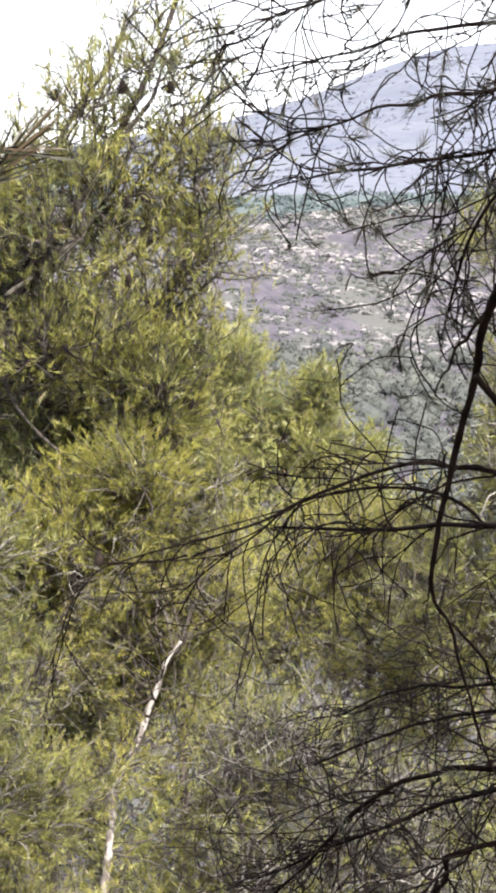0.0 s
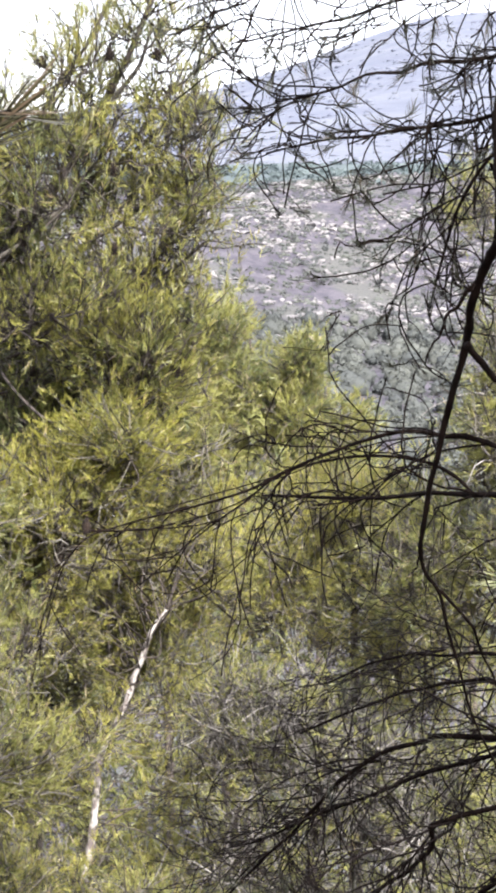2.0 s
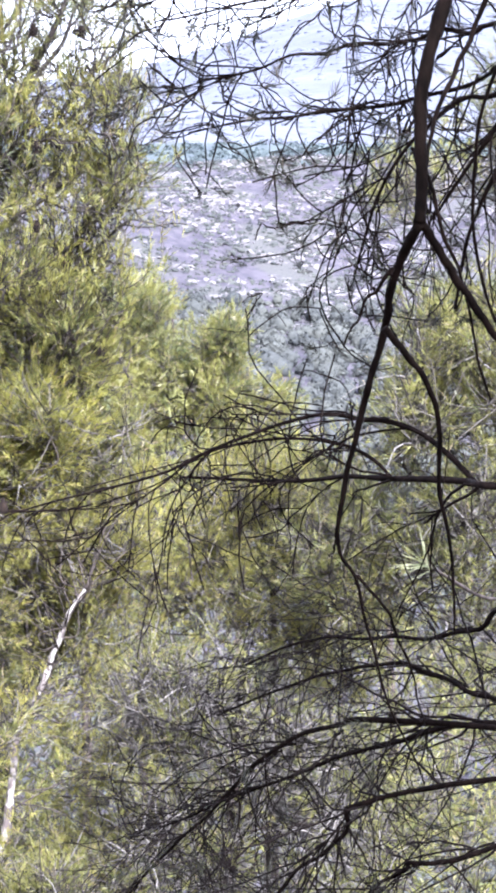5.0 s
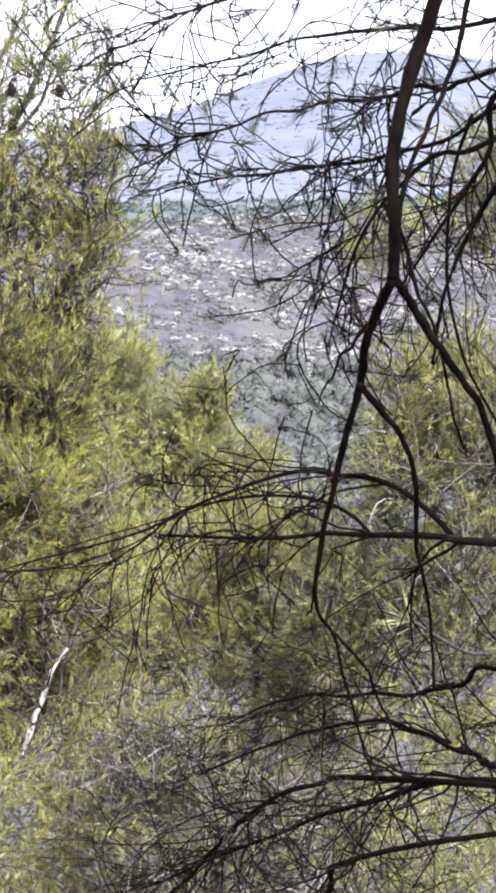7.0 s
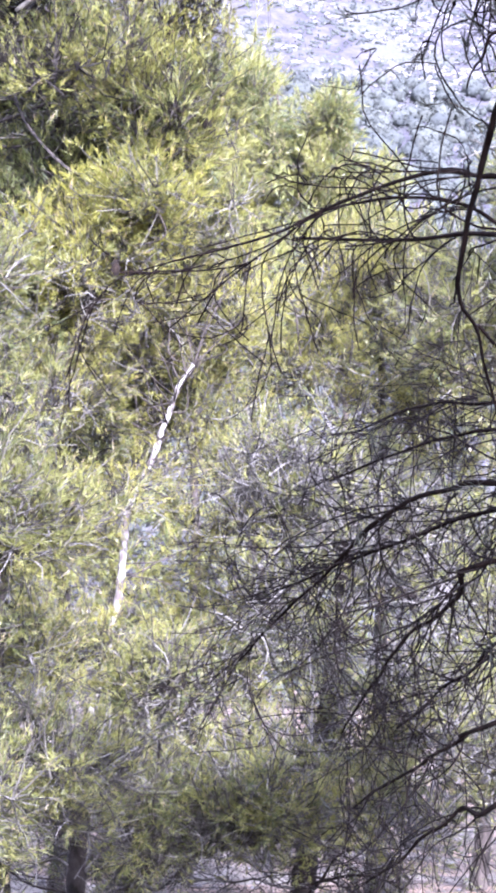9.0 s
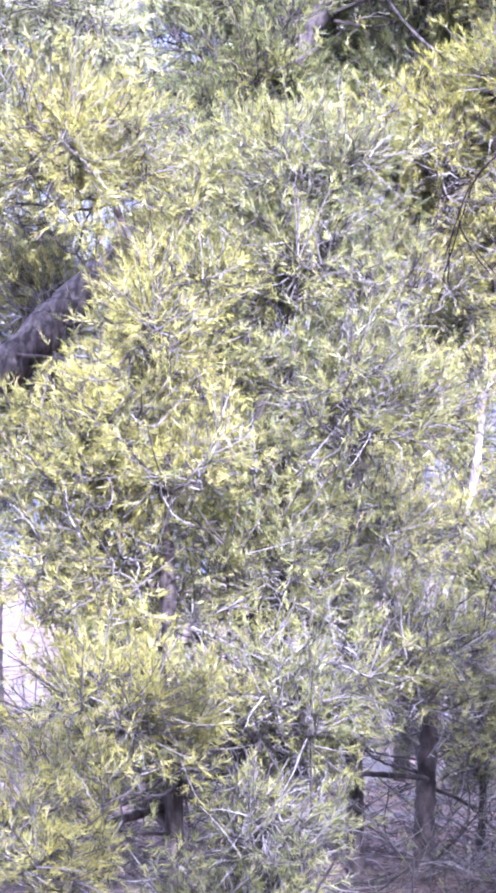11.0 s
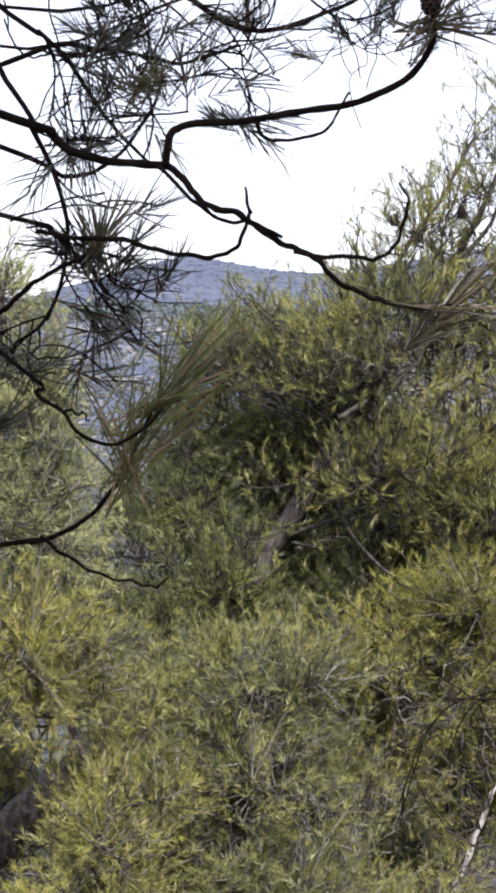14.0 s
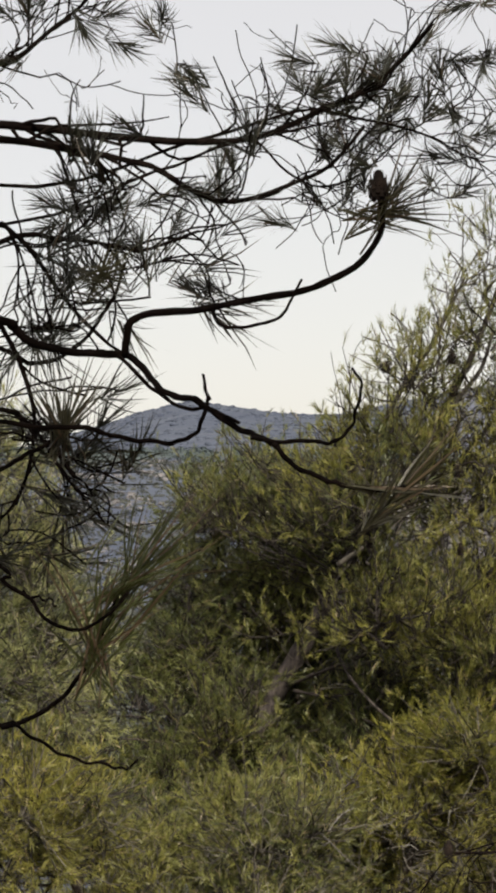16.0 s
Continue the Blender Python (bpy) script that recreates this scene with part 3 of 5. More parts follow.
# the leaning pine whose trunk crosses the view
SLOPE = "pines on the slope"
base = foot(22.5, 11.2)
A_TRUNK = [base, tuple(at(19.0, -15.6, 11.2)), tuple(at(16.2, -12.9, 11.2)), tuple(at(14.0, -10.9, 11.2)), tuple(at(10.2, -7.4, 11.3)), tuple(at(7.8, -4.1, 11.5)), tuple(at(6.0, -1.0, 11.3)),
           tuple(at(4.3, 1.5, 11.0)), tuple(at(2.8, 4.2, 10.9)), tuple(at(1.6, 7.2, 10.8)), tuple(at(0.6, 10.5, 10.6))]
pine(base, "leaning green pine with a grey-brown trunk and cones", A_TRUNK, 0.135, 0.012,
     [(3.6, 4.2, 10.8, 1.7, 1.3, 0.6, 16), (2.2, 5.4, 10.8, 1.2, 1.2, 0.6, 7), (1.5, 7.4, 10.8, 0.8, 1.3, 0.5, 5), (1.2, 4.4, 10.6, 0.6, 1.5, 0.3, 6), (1.0, 1.8, 10.5, 0.5, 1.0, 0.3, 6), (5.2, 2.4, 10.8, 1.5, 1.2, 0.7, 30), (1.7, 2.8, 10.7, 1.0, 1.3, 0.4, 8),
      (1.5, 0.5, 10.7, 1.1, 1.4, 0.5, 16), (3.4, 0.6, 10.6, 1.5, 1.5, 0.6, 22), (3.4, -1.6, 10.6, 1.3, 1.2, 0.6, 26), (1.9, -2.0, 10.8, 1.1, 1.0, 0.4, 14),
      (6.4, 0.8, 10.7, 1.3, 1.4, 0.5, 18), (9.2, 0.8, 11.3, 0.8, 0.5, 0.2, 12), (8.0, 1.4, 11.3, 0.7, 0.5, 0.2, 10), (2.9, -3.2, 10.5, 1.4, 1.2, 0.4, 48), (2.2, -4.3, 11.0, 1.3, 1.2, 0.4, 38), (4.8, -2.2, 10.6, 1.0, 1.2, 0.3, 16), (7.6, -2.9, 10.8, 0.6, 0.6, 0.2, 3), (9.2, -5.6, 10.7, 0.6, 0.6, 0.2, 4), (6.0, -2.2, 10.7, 0.5, 0.6, 0.2, 3)], power=((0, 0.1, 0.2, 0.3, 0.4, 0.5, 0.6, 0.7, 0.8, 1), (0.14, 0.125, 0.11, 0.1, 0.07, 0.05, 0.034, 0.021, 0.014, 0.008)), bark=BARK_GREY, needles=NEEDLES_OLIVE, rise=0.9, tufted=True, twig=TWIG_SHADED, lean=0.6, group=SLOPE, boughs=[
         ([(-0.967, 10.895, 1.657), (-0.802, 10.844, 1.891), (-0.698, 10.786, 2.029), (-0.576, 10.724, 2.218), (-0.455, 10.659, 2.368), (-0.397, 10.588, 2.536)], 0.02, 0.007, TWIG), ([(-0.968, 10.893, 1.766), (-0.802, 10.845, 1.821), (-0.610, 10.796, 1.887), (-0.452, 10.740, 1.991), (-0.331, 10.680, 2.104), (-0.286, 10.616, 2.202)], 0.016, 0.006, TWIG),
         ([(-0.902, 10.799, 1.469), (-0.791, 10.748, 1.545), (-0.617, 10.699, 1.652), (-0.479, 10.645, 1.759), (-0.341, 10.586, 1.946), (-0.307, 10.522, 2.065)], 0.015, 0.006, TWIG), ([(-0.621, 10.711, 1.180), (-0.454, 10.674, 1.313), (-0.333, 10.630, 1.386), (-0.215, 10.584, 1.476), (-0.139, 10.536, 1.544)], 0.013, 0.005, TWIG),
         ([(-0.540, 10.716, 1.182), (-0.438, 10.675, 1.348), (-0.388, 10.629, 1.471), (-0.300, 10.583, 1.593), (-0.270, 10.533, 1.726)], 0.013, 0.005, TWIG), ([(-1.090, 10.840, 1.953), (-0.948, 10.806, 2.115), (-0.834, 10.765, 2.302), (-0.694, 10.721, 2.488), (-0.595, 10.670, 2.670), (-0.525, 10.620, 2.797)], 0.015, 0.006, TWIG),
         ([(-0.901, 10.862, 1.706), (-0.677, 10.826, 1.843), (-0.482, 10.781, 2.032), (-0.343, 10.728, 2.192), (-0.232, 10.669, 2.376)], 0.013, 0.005, TWIG), ([(-0.793, 10.870, 1.485), (-0.569, 10.835, 1.623), (-0.374, 10.792, 1.760), (-0.208, 10.744, 1.895), (-0.111, 10.691, 2.028)], 0.013, 0.005, TWIG),
         ([(-1.167, 10.735, 1.433), (-0.974, 10.731, 1.569), (-0.780, 10.720, 1.759), (-0.641, 10.700, 1.948), (-0.558, 10.673, 2.108)], 0.013, 0.005, TWIG),
         ([(-2.583, 10.557, -0.407), (-2.379, 10.534, -0.496), (-2.177, 10.517, -0.530), (-1.974, 10.483, -0.631), (-1.826, 10.436, -0.729)], 0.012, 0.004, BARK), ([(-2.741, 10.487, -0.568), (-2.452, 10.470, -0.642), (-2.163, 10.435, -0.767), (-1.955, 10.370, -0.915)], 0.010, 0.004, BARK), ([(-2.923, 10.399, -0.755), (-2.699, 10.417, -0.780), (-2.525, 10.399, -0.884), (-2.348, 10.359, -1.067)], 0.010, 0.004, BARK),
         ([(-1.480, 11.217, 0.821), (-1.324, 11.113, 0.886), (-1.088, 11.016, 0.977), (-0.858, 10.915, 1.094), (-0.633, 10.808, 1.209)], 0.011, 0.006, BARK),
         ([(-1.451, 11.218, 0.792), (-1.206, 11.076, 0.776), (-0.969, 10.936, 0.871), (-0.766, 10.791, 0.991)], 0.008, 0.004, BARK),
         ([(-2.480, 10.875, -0.502), (-2.177, 10.822, -0.455), (-1.737, 10.781, -0.422), (-1.388, 10.712, -0.386), (-1.102, 10.637, -0.296), (-0.849, 10.554, -0.192)], 0.010, 0.004, BARK),
         ([(-2.538, 9.937, -2.667), (-2.365, 9.922, -2.669), (-2.087, 9.944, -2.630), (-1.916, 9.926, -2.622), (-1.747, 9.918, -2.582)], 0.034, 0.018, BARK_RED)],
     cones=12, heads=[at(3.1, -0.5, 10.3), at(3.1, 1.5, 10.3), at(2.0, 4.4, 10.3), at(5.75, -1.0, 10.8), at(5.4, -0.3, 10.5), at(4.9, 4.2, 10.4), at(3.2, 4.4, 10.4)])
base = foot(6.9, 10.3)
pine(base, "yellow-green pine beside the leaning trunk", [base, tuple(at(6.8, -14, 10.4)), tuple(at(4.6, -8.5, 10.3)), tuple(at(3.2, -5.4, 10.2))], 0.045, 0.008,
     [(3.1, -5.9, 10.3, 0.9, 1.0, 0.3, 50), (4.4, -7.2, 10.3, 1.2, 0.7, 0.3, 34), (5.6, -7.3, 10.4, 1.1, 0.7, 0.3, 30)], needles=NEEDLES_GOLD, bare=0.3, group=SLOPE)
# needles and twigs carry this pine's shade in their colour
base = foot(9.5, 12.6)
pine(base, "green pine behind the leaning trunk, shade painted into needles and twigs", [base, tuple(at(9.3, -14, 12.6)), tuple(at(8.6, -5, 12.6)), tuple(at(8.2, 0.8, 12.6))], 0.07, 0.010,
     [(7.4, 0.5, 12.4, 1.2, 1.5, 0.6, 40), (7.6, -1.6, 11.9, 1.2, 1.2, 0.3, 44), (6.6, -0.6, 12.0, 1.0, 1.0, 0.3, 34), (9.3, 0.6, 12.2, 0.9, 0.9, 0.5, 24), (9.9, -1.2, 12.2, 0.9, 1.2, 0.5, 30), (10.8, -3.8, 12.2, 1.5, 1.3, 0.6, 40), (8.4, -2.2, 12.4, 2.2, 1.6, 0.7, 70), (9.2, -4.6, 12.4, 2.2, 1.8, 0.7, 80), (6.8, -5.4, 12.2, 2.0, 1.6, 0.7, 60),
      (10.6, -6.6, 12.2, 2.4, 1.7, 0.7, 70), (12.5, -5.4, 12.2, 1.3, 1.4, 0.7, 24), (6.0, -3.4, 12.0, 1.8, 1.6, 0.3, 44), (7.3, -4.9, 11.9, 1.2, 0.8, 0.3, 24), (4.8, -2.6, 11.9, 1.3, 1.3, 0.3, 50), (7.0, 0.6, 11.9, 1.3, 0.9, 0.3, 30), (5.6, -0.4, 11.9, 1.2, 1.2, 0.3, 34), (8.9, 0.2, 11.9, 0.9, 0.8, 0.3, 22), (7.0, -2.6, 11.8, 1.4, 1.4, 0.3, 40), (9.8, -3.0, 11.9, 0.9, 1.2, 0.3, 24), (5.4, -5.4, 11.2, 1.4, 1.0, 0.3, 36), (4.4, -4.3, 11.2, 1.2, 0.9, 0.3, 30), (9.6, -5.0, 10.8, 0.9, 0.9, 0.2, 18), (8.4, -4.2, 10.8, 0.6, 0.6, 0.2, 6), (8.0, -6.4, 11.0, 1.6, 0.7, 0.3, 30), (10.6, -6.2, 10.8, 0.9, 0.8, 0.2, 14)], needles=NEEDLES_SHADED_GREEN, twig=TWIG_SHADED, group=SLOPE)
# the pine at the edge, its needles a paler green
base = foot(18.5, 9.5)
pine(base, "pale green young pine with thin twigs", [base, tuple(at(18.2, -16, 9.5)), tuple(at(17.4, -8, 9.5)), tuple(at(15.6, -2, 9.5)), tuple(at(14.8, 3.0, 9.5))], 0.05, 0.006,
     [(14.2, -0.4, 9.5, 1.4, 1.4, 0.4, 44), (15.4, 1.8, 9.5, 1.0, 1.6, 0.4, 24), (14.2, -3.4, 9.5, 1.7, 1.8, 0.5, 70), (16.2, -5.0, 9.5, 1.5, 2.2, 0.5, 40)], bare=0.3, needles=NEEDLES_WHITISH, group=SLOPE)
# bushy young pines below
base = foot(12.0, 9.0)
pine(base, "bright yellow-green bushy young pine", [base, tuple(at(12.0, -16, 9.0)), tuple(at(12.3, -11, 9.0)), tuple(at(13.6, -7.5, 9.0))], 0.04, 0.008,
     [(13.8, -7.2, 9.0, 2.0, 1.4, 0.5, 80), (14.4, -10.8, 12.1, 2.4, 1.5, 0.4, 60), (16.4, -8.0, 9.5, 1.2, 1.3, 0.4, 34), (11.6, -10.9, 9.5, 1.8, 1.6, 0.5, 56), (12.3, -12.0, 8.8, 0.7, 1.4, 0.3, 26), (15.0, -9.5, 12.1, 2.0, 0.9, 0.3, 34), (16.2, -11.6, 12.2, 1.5, 1.5, 0.3, 34), (15.0, -13.2, 12.2, 1.5, 0.8, 0.3, 26), (16.4, -14.4, 12.2, 1.5, 1.5, 0.4, 40), (12.8, -14.7, 8.9, 3.0, 1.8, 0.5, 90), (14.5, -17.5, 9.0, 2.6, 2.4, 0.5, 70), (14.0, -21.5, 8.8, 3.2, 1.8, 0.5, 60), (15.5, -24.5, 8.6, 2.6, 1.6, 0.5, 40)], needles=NEEDLES_YELLOW, bare=0.28, dead=160, group=SLOPE)
base = foot(8.9, 9.6)
pine(base, "bushy light green young pine with upright shoots", [base, tuple(at(8.8, -16, 9.6)), tuple(at(8.4, -7.4, 9.6))], 0.04, 0.008,
     [(7.9, -7.8, 9.6, 1.9, 1.2, 0.5, 56), (11.0, -8.6, 9.9, 1.8, 1.6, 0.4, 50), (12.0, -7.8, 10.4, 1.0, 0.8, 0.3, 16), (9.4, -7.5, 10.2, 1.2, 0.7, 0.3, 34), (8.6, -10.3, 9.7, 2.8, 1.6, 0.6, 84), (10.8, -12.6, 9.6, 2.2, 1.8, 0.6, 60), (7.0, -13.4, 9.5, 2.4, 2.0, 0.6, 84), (9.6, -16.4, 9.4, 2.8, 2.0, 0.6, 74)],
     bare=0.3, dead=260, group=SLOPE)
# the pine with the bleached stem
base = foot(5.1, 11.4)
STEM = [at(4.55, -18.8, 11.3), at(4.2, -17.4, 11.3), at(3.75, -15.6, 11.3), at(3.55, -13.6, 11.3), at(3.05, -12.6, 11.3), at(2.55, -11.5, 11.3), at(2.15, -10.4, 11.3), at(1.75, -9.75, 11.3)]
pine(base, "green pine with a bleached dead stem", [base, tuple(at(5.1, -26, 11.4)), tuple(at(4.95, -22.5, 11.4)), tuple(at(4.5, -18.6, 11.35))], 0.07, 0.036,
     [(4.4, -7.6, 10.4, 1.5, 1.5, 0.4, 66), (2.2, -6.2, 11.6, 1.5, 1.3, 0.3, 44), (2.6, -8.8, 11.6, 1.0, 1.3, 0.15, 40), (1.0, -8.0, 11.9, 1.5, 1.5, 0.5, 44), (3.0, -9.2, 12.0, 1.5, 1.6, 0.4, 60), (3.6, -11.6, 12.0, 1.0, 1.4, 0.3, 44), (5.4, -10.0, 10.6, 1.7, 1.8, 0.5, 64), (1.6, -10.8, 12.0, 1.8, 1.6, 0.4, 50),
      (5.4, -13.6, 11.8, 1.5, 2.0, 0.4, 60), (3.3, -13.1, 10.9, 0.4, 0.35, 0.2, 5), (4.1, -16.6, 10.9, 0.35, 0.35, 0.2, 4), (1.3, -13.6, 12.1, 1.8, 2.0, 0.6, 30), (5.8, -17.0, 10.9, 1.4, 1.8, 0.5, 44), (2.0, -17.0, 11.9, 2.2, 2.0, 0.6, 60)],
     needles=NEEDLES_YELLOW, bare=0.34, dead=300, limb_r=0.004, stem=STEM, group=SLOPE, lateral=7, boughs=[
         ([(-0.898, 10.345, -2.858), (-0.936, 10.096, -2.740), (-1.292, 9.812, -2.621), (-1.627, 9.513, -2.511), (-1.787, 9.223, -2.424), (-1.906, 8.903, -2.415), (-2.063, 8.587, -2.364), (-2.095, 8.307, -2.292)], 0.012, 0.022, BARK),
         ([(-0.921, 10.424, -2.923), (-0.728, 10.337, -2.955), (-0.579, 10.228, -3.023), (-0.431, 10.106, -3.114), (-0.300, 9.981, -3.201), (-0.185, 9.853, -3.285)], 0.010, 0.004, BARK),
         ([(-0.897, 10.476, -2.804), (-0.741, 10.477, -2.629), (-0.456, 10.441, -2.552), (-0.173, 10.384, -2.509), (0.049, 10.322, -2.462)], 0.007, 0.004, DEAD_WOOD),
         ([(-0.914, 10.496, -2.752), (-1.082, 10.443, -2.645), (-1.329, 10.344, -2.622), (-1.572, 10.246, -2.581), (-1.837, 10.123, -2.579)], 0.006, 0.003, DEAD_WOOD),
         ([(-0.909, 10.129, -3.332), (-1.018, 10.077, -3.128), (-1.180, 10.020, -2.913), (-1.335, 9.931, -2.762), (-1.485, 9.822, -2.648)], 0.006, 0.004, TWIG_DEAD),
         ([(-0.976, 9.949, -3.680), (-0.807, 9.942, -3.575), (-0.582, 9.905, -3.528), (-0.305, 9.878, -3.454)], 0.008, 0.004, BARK),
         ([(-0.923, 10.128, -3.332), (-0.823, 10.105, -3.163), (-0.736, 10.056, -3.044), (-0.672, 9.999, -2.935)], 0.008, 0.005, BARK),
         ([(-0.785, 10.661, -2.349), (-0.644, 10.687, -2.200), (-0.502, 10.687, -2.119), (-0.347, 10.689, -2.024)], 0.007, 0.004, DEAD_WOOD)])
# the domed pine lower down the slope
base = foot(0.2, 21.0)
pine(base, "domed green pine further down the slope", [base, tuple(at(0.1, -14, 21)), tuple(at(-0.2, -6, 21)), tuple(at(-0.4, -2.8, 21))], 0.10, 0.015,
     [(0.55, -2.8, 21, 0.9, 0.75, 0.8, 60), (1.7, -3.3, 21, 0.9, 1.0, 0.8, 50), (-0.25, -4.0, 20.6, 0.5, 0.7, 0.8, 36), (-1.6, -3.5, 20.2, 0.45, 0.5, 0.5, 34), (0.4, -4.9, 20.6, 1.8, 1.2, 0.8, 80), (-1.6, -5.0, 20.4, 1.0, 0.9, 0.8, 60),
      (2.2, -5.6, 20.6, 1.8, 1.6, 0.8, 60), (-2.3, -6.6, 20.4, 1.3, 1.0, 0.8, 50), (-3.1, -5.1, 20.4, 0.35, 0.6, 0.4, 12), (-0.4, -7.6, 20, 2.6, 1.8, 1, 90)], clump=0.17, width=0.0075, length=0.075, shoots=26, more=1.25, group=SLOPE)
# the pine on the other flank, seen through the hanging twigs
base = foot(-10.4, 10.5)
pine(base, "pale green pine seen behind hanging twigs", [base, tuple(at(-10.3, -14, 10.5)), tuple(at(-10.0, -4, 10.5)), tuple(at(-9.8, 3.5, 10.5))], 0.07, 0.010,
     [(-8.0, -3.0, 10, 1.5, 1.3, 0.6, 54), (-9.2, -4.6, 10, 1.6, 1.6, 0.6, 50), (-9.2, 1.6, 10, 0.9, 2.0, 0.5, 36), (-6.9, -5.2, 10, 1.2, 1.2, 0.5, 36), (-8.6, -8.2, 10, 1.9, 2.0, 0.6, 64),
      (-5.6, -8.4, 10.4, 1.6, 2.0, 0.6, 60), (-6.1, 0.3, 10, 0.45, 0.9, 0.3, 10), (-8.6, -11.6, 10.4, 2.0, 1.8, 0.6, 26), (-8.0, -15.5, 10.4, 2.4, 2.2, 0.6, 18)], bare=0.4, dead=330, group=SLOPE, pale=[at(-7.0, -8.9, 8.6)])
base = foot(-3.2, 12.6)
pine(base, "green and yellow pine above the bare tangle", [base, tuple(at(-3.2, -16, 12.6)), tuple(at(-3.1, -7, 12.6))], 0.06, 0.010,
     [(-2.4, -7.2, 12.6, 1.5, 1.5, 0.6, 60), (-4.2, -7.6, 12.6, 1.6, 1.6, 0.6, 54), (-1.0, -9.4, 12.4, 1.6, 1.6, 0.6, 50), (-3.0, -10.0, 12.4, 1.6, 1.6, 0.6, 50), (-4.8, -11.0, 12.6, 1.6, 1.8, 0.6, 44)],
     needles=NEEDLES_YELLOW, dead=120, group=SLOPE)
# the pine of grey bare twigs
base = foot(-0.8, 11.0)
pine(base, "pine with a dark trunk and grey bare twigs", [base, tuple(at(-0.8, -27, 11.0)), tuple(at(-1.3, -22, 11.0)), tuple(at(-2.0, -17, 11.0)), tuple(at(-2.4, -12, 11.0))], 0.08, 0.03,
     [(-2.5, -13.2, 11.0, 2.4, 1.8, 0.6, 60), (-1.0, -16.5, 11.0, 2.2, 2.0, 0.6, 54), (-4.6, -14.4, 11.0, 2.2, 2.2, 0.6, 54), (-4.5, -18.4, 10.8, 2.6, 2.0, 0.6, 50), (-1.0, -20.0, 10.6, 2.4, 1.5, 0.6, 40), (-0.3, -12.8, 10.9, 1.6, 1.6, 0.5, 50), (-3.4, -21.4, 10.4, 2.0, 1.3, 0.4, 40), (-3.3, -23.2, 11.4, 0.9, 1.0, 0.3, 16), (-6.2, -19.6, 11.2, 1.8, 1.3, 0.4, 44)],
     bark=BARK_RED, bare=0.66, dead=900, twig=TWIG_DEAD, group=SLOPE, lateral=12)
base = foot(10.5, 10.0)
pine(base, "low shaded pine boughs near the ground", [base, tuple(at(10.4, -28, 10)), tuple(at(10.0, -19, 10))], 0.03, 0.012,
     [(10.5, -19.0, 9.6, 3.0, 1.7, 0.5, 56), (6.8, -19.0, 10.0, 2.3, 1.5, 0.5, 50), (11.8, -22.4, 10, 2.4, 1.7, 0.6, 50), (8.0, -22.2, 10.0, 2.0, 1.0, 0.5, 24), (5.2, -20.6, 9.9, 2.0, 1.2, 0.4, 44), (8.6, -21.4, 9.3, 2.2, 1.4, 0.4, 40), (9.4, -24.8, 9.4, 2.2, 1.6, 0.5, 50), (11.0, -27.0, 9.2, 2.4, 1.4, 0.5, 40)],
     bare=0.5, dead=420, twig=TWIG, group=SLOPE, lateral=16)
base = foot(3.4, 12.4)
pine(base, "small grey-green pine among dry twigs", [base, tuple(at(3.4, -24, 12.4)), tuple(at(3.3, -19, 12.4))], 0.035, 0.01,
     [(3.0, -19.8, 12.2, 2.2, 1.4, 0.6, 60), (0.6, -20.6, 12.2, 1.8, 1.2, 0.6, 40), (4.0, -22.4, 12.4, 2.4, 1.0, 0.6, 36), (2.4, -21.2, 10.4, 2.0, 1.2, 0.4, 48), (-0.4, -21.0, 10.2, 1.6, 1.2, 0.4, 38), (2.6, -17.6, 10.3, 1.8, 1.0, 0.4, 34)], bare=0.48, dead=420, group=SLOPE)
# pines further down that close the gaps
for turn, far, high in ((13, 16, 5.2), (9.5, 18, 6.2), (5.5, 16.5, 5.0), (2, 17, 5.4), (-2, 18, 5.6), (-6, 16, 4.6), (-9.5, 17, 6.0), (16.5, 19, 6.6), (-4, 26, 7.5), (4, 27, 8), (11, 28, 8.5), (-10, 30, 9), (0, 38, 10), (7, 40, 11), (14, 42, 12)):
    base = foot(turn, far)
    b = np.array(base)
    e = math.degrees(math.asin((base[2] + high - 1.6) / far))
    low = math.degrees(math.asin((base[2] + high * 0.3 - 1.6) / far))
    mid, half, wide = (e + low) / 2, (e - low) / 2, math.degrees(1.5 / far)
    pine(base, "shaded green pine down the slope", [base, tuple(b + [0.1, 0, high * 0.5]), tuple(b + [0, 0, high])], 0.07, 0.012,
         [(turn, mid, far, wide, half, 1.2, 46), (turn + wide * 0.5, mid - half * 0.5, far, wide, half * 0.6, 1.2, 30), (turn - wide * 0.5, mid - half * 0.6, far, wide, half * 0.5, 1.2, 30)],
         more=0.7, clump=0.32, shoots=20, each=8, length=0.11, width=0.014, needles=NEEDLES, group=SLOPE)

# ---- dry brush on the ground ----
rng = np.random.default_rng(77)
brush = thing("dry_brush", (0, 0, 0), "grey dry brush and fallen twigs on the slope", "brush", kind="stuff")
p = np.concatenate([scatter(700, 11.8, 24, -12, 20), scatter(90, 8.6, 11.8, 4.8, 18), scatter(70, 9.2, 11.8, -12, 4), scatter(50, 7.4, 9.2, 5, 15)])
n = len(p)
ways = unit(rng.normal(size=(n, 3)) * [1, 1, 0.35] + [0, 0, 0.5])
s = np.linspace(0, 0.5, 6)[None, :, None]
stalks = p[:, None] + ways[:, None] * s + rng.normal(size=(n, 1, 3)) * 0.12 * s**2
thick = np.full((n, 6), 0.004)
p1, r1 = offshoots(stalks, thick, 2200, 0.3, 0.8, 0.1, 0.15, 6, curl=1.0)
p2, r2 = offshoots(p1, r1, 4600, 0.16, 0.9, 0.05, 0.2, 5, curl=1.0)
